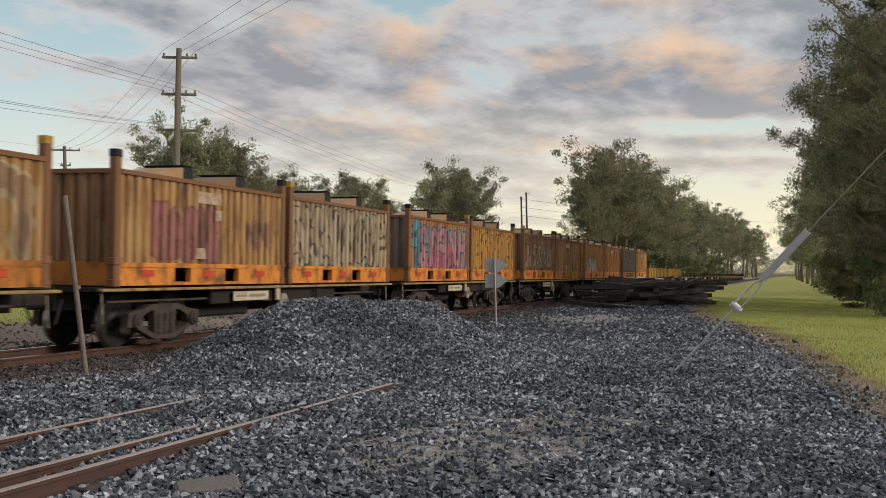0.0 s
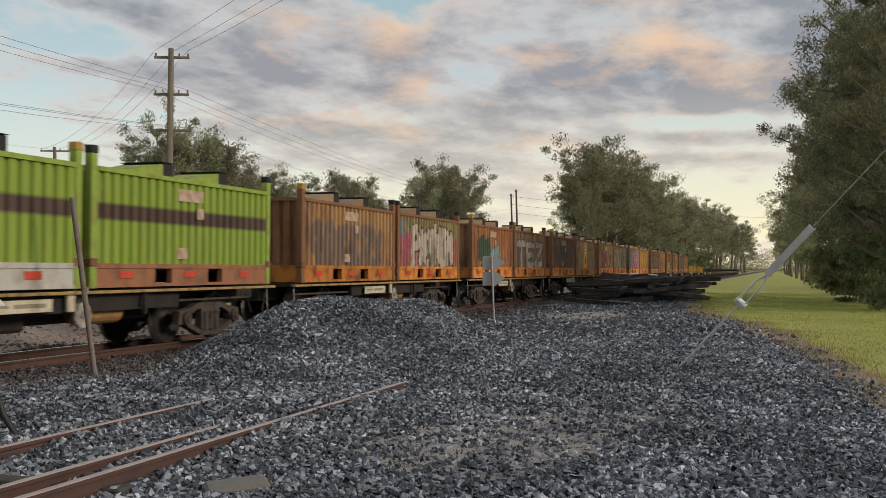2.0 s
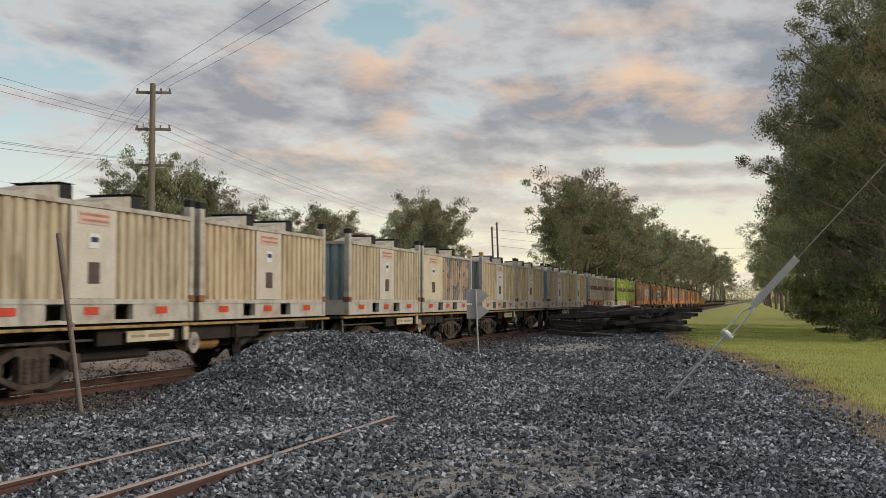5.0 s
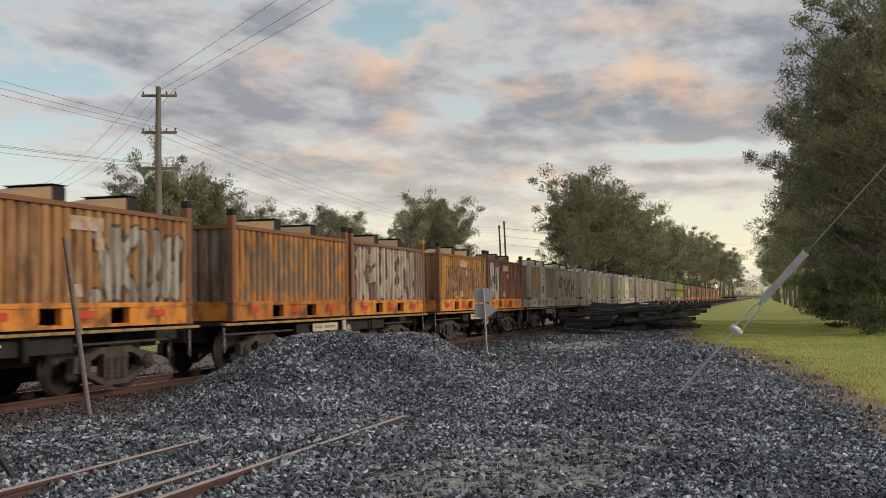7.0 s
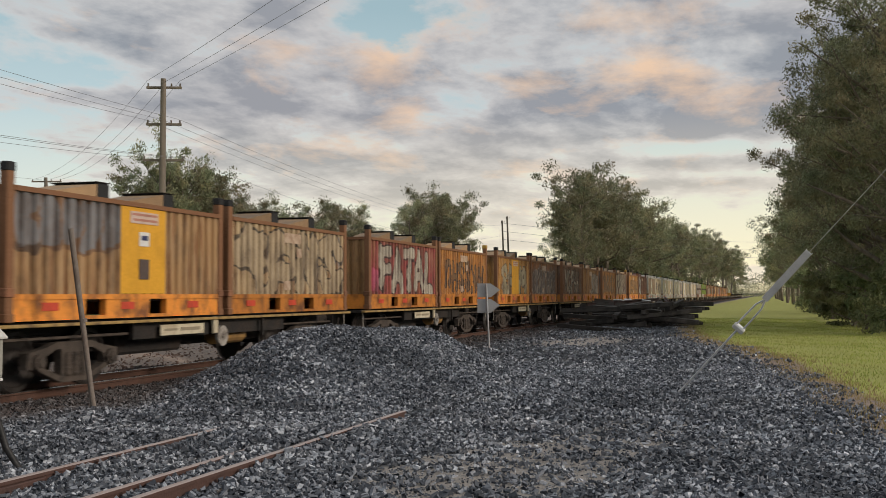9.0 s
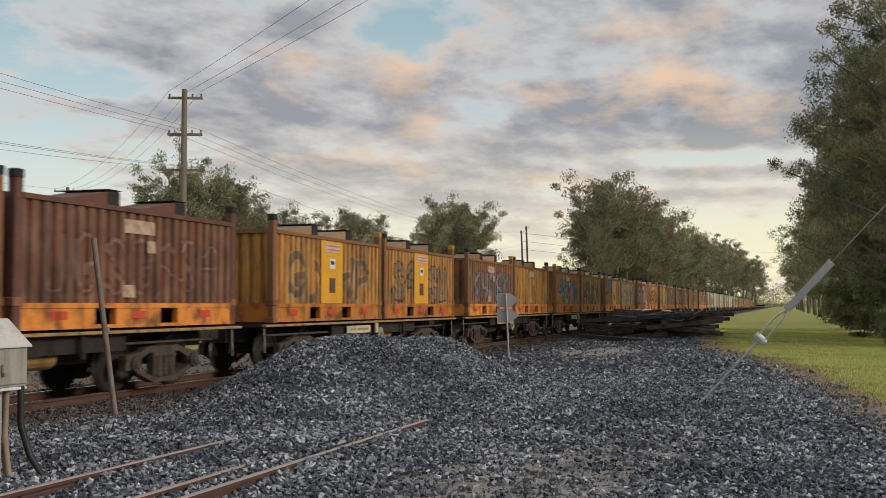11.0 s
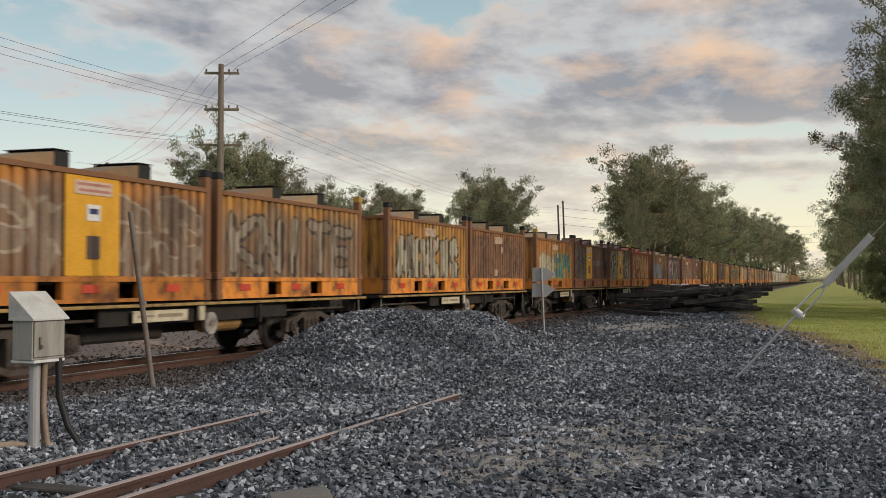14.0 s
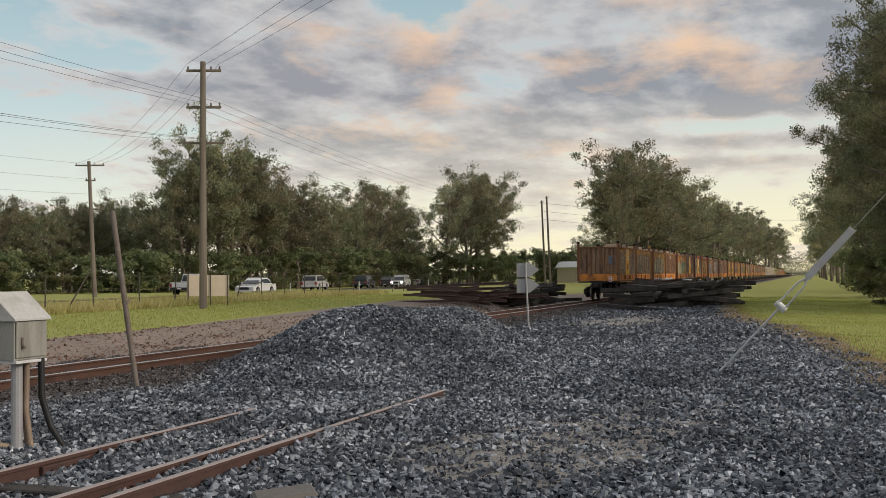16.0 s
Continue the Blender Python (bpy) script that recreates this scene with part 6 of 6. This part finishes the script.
def build_guy():
    guy = thing("guy_wire", "anchored guy wire with a pale guard strip and turnbuckle", "guy wire")
    a, b = Vector((-1.335, 18.37, -0.2)), Vector((0.72, 16.5, 2.08))
    way = b - a
    at = lambda f: a + way * f
    face = Vector((0.22, -1.0, 0.25))
    zx = way.normalized()
    xx = (face - zx * face.dot(zx)).normalized()
    yx = zx.cross(xx)
    turn = Matrix((xx, yx, zx)).transposed().to_4x4()
    # rod and yoke take the pale guard colour, standing for sky reflected in steel
    pipe("anchor_rod", [at(-0.03) + Vector((-0.05, 0, 0.0)), at(0.03) - yx * 0.0, at(0.10), at(0.49)], 0.018, GUARD, guy, "galvanised anchor rod")
    for s in (-1, 1):
        pipe("yoke", [at(0.475) + yx * 0.03 * s, at(0.50) + yx * 0.065 * s, at(0.64) + yx * 0.055 * s, at(0.68) + yx * 0.012 * s], 0.015, GUARD, guy, "galvanised yoke")
    nut = part("nut_block", box(bmesh.new(), -0.05, 0.05, -0.10, 0.10, -0.05, 0.05, 0.02), STEEL, guy, "rough clamp block")
    nut.matrix_world = Matrix.Translation(at(0.49)) @ turn
    pipe("strand", [at(0.66), at(0.9), at(5.5)], 0.007, WIRE, guy, "stranded wire")
    L = way.length
    bm = box(bmesh.new(), 0.03, 0.038, -0.06, 0.05, 0.69 * L, 1.0 * L, 0.002)
    box(bm, 0.0, 0.038, 0.042, 0.05, 0.69 * L, 1.0 * L)
    box(bm, 0.0, 0.038, -0.06, -0.052, 0.69 * L, 1.0 * L)
    g = part("guard_strip", bm, GUARD, guy, "pale plastic guard strip")
    g.matrix_world = Matrix.Translation(a) @ turn


def build_piles():
    rng = random.Random(8)
    pile = thing("sleeper_pile", "untidy stack of dark old timber sleepers and track panels", "sleeper pile")
    for level in range(6):
        for i in range(13 if level < 6 else 7):
            l = rng.choice((2.2, 2.8, 3.6, 4.4))
            me = shared("timber_%d" % int(l * 10), lambda bm: box(bm, -l / 2, l / 2, -0.13, 0.13, -0.10, 0.10, 0.012))
            x = -6.3 + rng.uniform(-1.9, 1.9) + (0.3 if level > 2 else 0)
            y = 52.5 + i * 0.95 * (1 if level < 6 else 1.4) + rng.uniform(-0.3, 0.3)
            t = link("sleeper", me, SLEEPER, pile)
            t.matrix_world = pose(x, y, -0.11 + level * 0.205, rng.uniform(-7, 7), rng.uniform(-6, 6), rng.uniform(-16, 16) + (78 if level % 2 and i % 3 else 0))
    for i in range(4):
        r = part("rail", rail_mesh(bmesh.new(), 0, -3.4, 3.4, 0.0), RAIL, pile, "rusty rail on the stack")
        r.data.materials.append(RAIL)
        r.matrix_world = pose(-7.4 + i * 0.75, 57 + i * 1.1, 1.12 + 0.04 * i, 1.5, 0, -20 + i * 9)
    for i in range(5):
        t = link("tie_plate", shared("tie_plate", lambda bm: box(bm, -0.22, 0.22, -0.09, 0.09, -0.02, 0.02, 0.01)), STEEL, pile, "pale steel plate")
        t.matrix_world = pose(-6.9 + rng.uniform(-1.2, 1.5), 53.5 + i * 1.6, 1.16, rng.uniform(-30, 30), rng.uniform(-40, 10), rng.uniform(0, 180))
    stray = thing("old_sleeper", "single dark timber sleeper lying beside the stack", "sleeper")
    part("beam", box(bmesh.new(), -1.6, 1.6, -0.12, 0.12, -0.09, 0.09, 0.015), SLEEPER, stray)
    stray.matrix_world = pose(-7.6, 48.7, -0.08, 0, 4, -12)
    rails = thing("rail_pile", "pile of rusty old rails dumped beyond the track", "rail pile")
    for i in range(22):
        l = rng.uniform(7, 15)
        r = part("rail", rail_mesh(bmesh.new(), 0, -l / 2, l / 2, 0.0), RAIL, rails)
        r.data.materials.append(RAIL)
        layer = i // 5
        r.matrix_world = pose(-19.6 + (i % 5) * 0.5 + rng.uniform(-0.4, 0.4), 56.5 + (i % 5) * 0.8 + rng.uniform(-0.5, 0.5), 0.08 + layer * 0.2 + 0.06 * (i % 2), rng.uniform(-2.0, 2.0) - 1.0, 0, 38 + rng.uniform(-9, 9))
    ties = thing("sleeper_pile", "low heap of broken dark sleepers beyond the track", "sleeper pile")
    for i in range(48):
        t = link("sleeper", shared("timber_22", lambda bm: box(bm, -1.1, 1.1, -0.12, 0.12, -0.075, 0.075, 0.012)), SLEEPER, ties)
        layer = i // 10
        t.matrix_world = pose(-15.4 + rng.uniform(-1.2, 1.2), 57 + (i % 10) * 1.0, -0.12 + layer * 0.22, rng.uniform(-12, 12), rng.uniform(-10, 10), rng.uniform(0, 180))


def build_verge():
    board = thing("board_sign", "plain cream board fixed to two thin posts by the fence", "board")
    part("panel", box(bmesh.new(), -1.12, 1.12, -0.02, 0.02, 0.47, 1.6, 0.005), BOARD, board)
    for x in (-1.05, 0.12, 1.05):
        part("post", box(bmesh.new(), x - 0.03, x + 0.03, -0.08, -0.025, -0.3, 1.66), FENCE, board)
    board.matrix_world = pose(-30.74, 50.6, -0.05, 0, 0, 30)
    fence = thing("wire_fence", "old wire fence with thin dark posts along the verge", "fence")
    rng = random.Random(3)
    me = shared("fence_post", lambda bm: rod(bm, (0, 0, -0.3), (0, 0, 1.75), 0.035, 0.03, 8))
    ends = []
    for i in range(36):
        y = 30 + i * 4.1
        x = -31.5 - 0.115 * (y - 40) + rng.uniform(-0.1, 0.1)
        p = link("post", me, FENCE, fence)
        tilt = rng.uniform(-3, 3) if i % 7 else 14
        p.matrix_world = pose(x, y, -0.1, 0, tilt, 0)
        ends.append((x, y))
    for z in (0.5, 1.0, 1.6):
        pipe("wire", [(x, y, z - 0.1) for x, y in ends], 0.008, FENCE, fence, n=1)
    brace = part("brace", rod(bmesh.new(), (0, 0, -0.2), (0.55, 1.2, 1.9), 0.035, 0.035, 8), FENCE, fence)
    brace.matrix_world = pose(-31.3, 39.4, -0.1)
    guide = shared("guide_post", lambda bm: box(bm, -0.05, 0.05, -0.02, 0.02, 0, 1.0, 0.005))
    for i in range(7):
        y = 84 + i * 18
        g = thing("guide_post", "white roadside guide post", "guide post", "guide posts")
        link("stake", guide, WHITE, g)
        g.matrix_world = pose(float(road_x(y)) + 4.4, y, -0.1)
    hut = thing("distant_shed", "small pale-roofed shed far off among the trees", "shed")
    part("wall", box(bmesh.new(), -5, 5, -3, 3, 0, 3), PLATE, hut), part("roof", prism(bmesh.new(), [(-3.4, 3), (3.4, 3), (0, 4.2)], -5.3, 5.3), WHITE, hut)
    hut.matrix_world = pose(-42, 210, -0.1)


def blades(name, label, pts, height, material, seed):
    rng = np.random.default_rng(seed)
    n = len(pts)
    z = ground_z(pts[:, 0], pts[:, 1])
    a = rng.uniform(0, 2 * np.pi, n)
    h = height * rng.uniform(0.4, 1.2, n)
    wdt = h * 0.10 + 0.006
    p = np.stack([pts[:, 0], pts[:, 1], z - 0.01], 1)
    side = np.stack([np.cos(a), np.sin(a), np.zeros(n)], 1) * wdt[:, None]
    tip = p + np.stack([rng.normal(0, 0.35, n) * h, rng.normal(0, 0.35, n) * h, h], 1)
    v = np.stack([p - side, p + side, tip], 1).reshape(-1, 3)
    tagged(link(name, fast_mesh(name, v, np.arange(n * 3).reshape(-1, 3)), material), label, "grass", kind="stuff")


def build_grass():
    rng = np.random.default_rng(9)
    y = rng.uniform(14, 75, 60000) ** 1.0
    x = grass_edge(y) + 0.25 + rng.random(len(y)) ** 0.9 * 9
    blades("grass", "short green grass on the verge", np.stack([x, y], 1), 0.07, GRASS, 1)
    y = rng.uniform(14, 85, 50000)
    x = bank_edge(y) - 0.2 - rng.random(len(y)) * 16
    blades("grass", "short green grass beyond the track", np.stack([x, y], 1), 0.09, GRASS, 2)
    y = rng.uniform(28, 90, 26000)
    x = -30.2 - 0.115 * (y - 40) - rng.random(len(y)) ** 1.4 * 9
    blades("grass", "tall dry grass along the fence", np.stack([x, y], 1), 0.38, TALL_GRASS, 3)
    y = rng.uniform(12, 60, 9000)
    x = grass_edge(y) + rng.normal(0.1, 0.4, len(y))
    blades("grass", "dry grass tufts at the edge of the stones", np.stack([x, y], 1), 0.08, TALL_GRASS, 4)


# ---- road vehicles ----
CARS = []
GLASS = mat("dark_car_glass", (0.02, 0.024, 0.028), 0.08, bump=0)
TYRE = mat("tyre_rubber", (0.02, 0.02, 0.02), 0.8, bump=0.2)
RIM = mat("alloy_rim", (0.5, 0.5, 0.52), 0.35, 0.8, bump=0)
LAMP_ON = glow("lit_headlamp", (1.0, 0.95, 0.85), 14.0)
LAMP_OFF = mat("clear_lamp_glass", (0.6, 0.6, 0.6), 0.2, bump=0)
TAIL_RED = mat("tail_lamp_red", (0.35, 0.02, 0.02), 0.3, bump=0)


def car(style, color, label, lit=False):
    """A road vehicle that faces +y, standing on z = 0."""
    c = thing("car" if style != "ute" else "utility_truck", label, "car", "vehicles on the road")
    paint = mat("car_paint_" + style, color, 0.3, dirt=tuple(k * 0.8 for k in color), amount=0.3, bump=0)
    half = {"ute": 2.65, "sedan": 2.3, "suv": 2.25}[style]
    wid = {"ute": 0.93, "sedan": 0.88, "suv": 0.9}[style]
    sill, belt, top = {"ute": (0.5, 1.12, 1.82), "sedan": (0.28, 0.92, 1.46), "suv": (0.38, 1.02, 1.68)}[style]
    lower = {"ute": [(-half, sill), (-half, belt), (-0.75, belt), (0.95, belt + 0.03), (half - 0.25, belt - 0.06), (half, belt - 0.3), (half, sill)],
             "sedan": [(-half, sill + 0.05), (-half + 0.05, belt), (0.9, belt), (half - 0.3, belt - 0.17), (half, belt - 0.35), (half, sill)],
             "suv": [(-half, sill + 0.05), (-half + 0.03, belt), (0.95, belt), (half - 0.25, belt - 0.12), (half, belt - 0.35), (half, sill)]}[style]
    upper = {"ute": [(-0.95, belt), (-0.8, top - 0.03), (0.35, top), (1.15, belt)], "sedan": [(-1.75, belt - 0.02), (-0.95, top - 0.02), (0.2, top), (1.15, belt - 0.02)],
             "suv": [(-half + 0.1, belt), (-half + 0.4, top - 0.05), (0.3, top), (1.2, belt)]}[style]
    wheels = (-half + 0.95, half - 0.88)
    cut = []
    for y, z in lower:
        cut.append((y, z))
    r = {"ute": 0.39, "sedan": 0.33, "suv": 0.36}[style]
    for wy in reversed(wheels):
        for k in range(7):
            a = math.pi * k / 6
            cut.append((wy + (r + 0.06) * math.cos(a), max(sill, r + (r + 0.06) * math.sin(a))))
    bm = prism(bmesh.new(), cut, -wid, wid)
    for v in bm.verts:
        if v.co.z > belt - 0.4 and abs(v.co.x) > 0.5:
            v.co.x *= 0.97
    part("body", bm, paint, c)
    bm = prism(bmesh.new(), upper, -wid + 0.1, wid - 0.1)
    for v in bm.verts:
        if v.co.z > belt + 0.2:
            v.co.x *= 0.86
    cabin = part("cabin", bm, paint, c)
    w2 = wid - 0.1
    ins = [(y * 0.93 + 0.02, belt + 0.05 if z < belt + 0.2 else top - 0.12) for y, z in upper]
    bm = prism(bmesh.new(), ins, -w2 - 0.006, w2 + 0.006)
    for v in bm.verts:
        if v.co.z > belt + 0.2:
            v.co.x *= 0.88
    part("side_window", bm, GLASS, cabin, "dark glass")
    up = sorted(upper)
    for name, (ya, za), (yb, zb) in (("rear_window", up[0], up[1]), ("windscreen", up[3], up[2])):
        s = 1 if name == "windscreen" else -1
        bm = bmesh.new()
        q = [(-w2 * 0.9, ya + s * 0.012, za + 0.08), (w2 * 0.9, ya + s * 0.012, za + 0.08), (w2 * 0.78, yb + s * 0.03, zb - 0.08), (-w2 * 0.78, yb + s * 0.03, zb - 0.08)]
        f = bm.faces.new([bm.verts.new(p) for p in q])
        e = bmesh.ops.extrude_face_region(bm, geom=[f])
        for v in e["geom"]:
            if isinstance(v, bmesh.types.BMVert):
                v.co.y += s * 0.012
        bmesh.ops.recalc_face_normals(bm, faces=bm.faces)
        part(name, bm, GLASS, cabin, "dark glass")
    for wy in wheels:
        for s in (-1, 1):
            t = part("wheel", rod(bmesh.new(), (s * (wid - 0.2), wy, r), (s * (wid + 0.01), wy, r), r, r, 20), TYRE, c, "black tyre")
            part("rim", rod(bmesh.new(), (s * (wid + 0.011), wy, r), (s * (wid + 0.022), wy, r), r * 0.62, r * 0.62, 14), RIM, t, "alloy rim")
    for s in (-1, 1):
        part("headlight", box(bmesh.new(), s * wid * 0.72 - 0.17, s * wid * 0.72 + 0.17, half - 0.03, half + 0.02, belt - 0.42, belt - 0.24, 0.02), LAMP_ON if lit else LAMP_OFF, c, "lit headlight" if lit else "")
        part("tail_light", box(bmesh.new(), s * wid * 0.86 - 0.09, s * wid * 0.86 + 0.09, -half - 0.02, -half + 0.05, belt - 0.38, belt - 0.08, 0.01), TAIL_RED, c)
        part("mirror", box(bmesh.new(), s * (wid + 0.08) - 0.09, s * (wid + 0.08) + 0.09, 0.8, 0.92, belt + 0.02, belt + 0.18, 0.02), paint, c)
    part("bumper", box(bmesh.new(), -wid * 0.9, wid * 0.9, -half - 0.06, -half, sill, sill + 0.2, 0.02), BLACK if style == "ute" else paint, c)
    part("grille", box(bmesh.new(), -wid * 0.5, wid * 0.5, half - 0.01, half + 0.015, belt - 0.48, belt - 0.26, 0.01), BLACK, c)
    part("number_plate", box(bmesh.new(), -0.19, 0.19, -half - 0.075, -half - 0.06, sill + 0.05, sill + 0.17), WHITE, c)
    if style == "ute":
        # flat black sheet on the solid body imitates the tray's shaded inside
        part("tray_opening", box(bmesh.new(), -wid + 0.12, wid - 0.12, -half + 0.08, -1.0, belt + 0.002, belt + 0.012), BLACK, c, "flat black sheet for the tray's dark inside")
    return c


def build_cars():
    # y at 16 s, speed along the road (positive: away from the crossing)
    for style, color, label, y16, v, lit in (
            ("ute", (0.75, 0.75, 0.75), "white four-door utility truck driving away", 78.0, 7.5, False),
            ("sedan", (0.72, 0.72, 0.72), "white sedan driving on the far road", 82.5, -12.5, False),
            ("suv", (0.50, 0.49, 0.47), "silver wagon driving away on the far road", 105.3, 7.3, False),
            ("suv", (0.03, 0.03, 0.034), "dark wagon driving away on the far road", 126, 7.2, False),
            ("sedan", (0.04, 0.04, 0.045), "dark sedan driving away on the far road", 139, 6.8, False),
            ("suv", (0.45, 0.45, 0.45), "pale four-wheel drive with lit headlights", 132, -9.0, True),
            ("sedan", (0.6, 0.6, 0.6), "white sedan far along the road", 158.5, 6.8, False),
            ("suv", (0.7, 0.7, 0.7), "white wagon far along the road", 174, 6.8, False),
            ("sedan", (0.65, 0.65, 0.62), "pale sedan far along the road", 186, 6.8, False)):
        CARS.append((car(style, color, label, lit), y16, v))


def motions():
    for ob, x, y in TRAIN:
        walk(ob, [(t, pose(x, y + tail, 0)) for t, tail in TRAVEL])
    for ob, y16, v in CARS:
        lane, rows = (-1.75 if v > 0 else 1.75), []
        for t in np.arange(0, 16.01, 1.0):
            y = y16 + v * (t - 16)
            turn = math.degrees(math.atan((road_x(y - 2) - road_x(y + 2)) / 4)) + (180 if v < 0 else 0)
            rows.append((float(t), pose(float(road_x(y)) + lane, float(y), -0.083, 0, 0, turn)))
        walk(ob, rows)


build_stones()
build_track()
build_train()
far_woods()
build_trees()
build_poles()
build_yard_things()
build_guy()
build_piles()
build_verge()
build_grass()
build_cars()
motions()
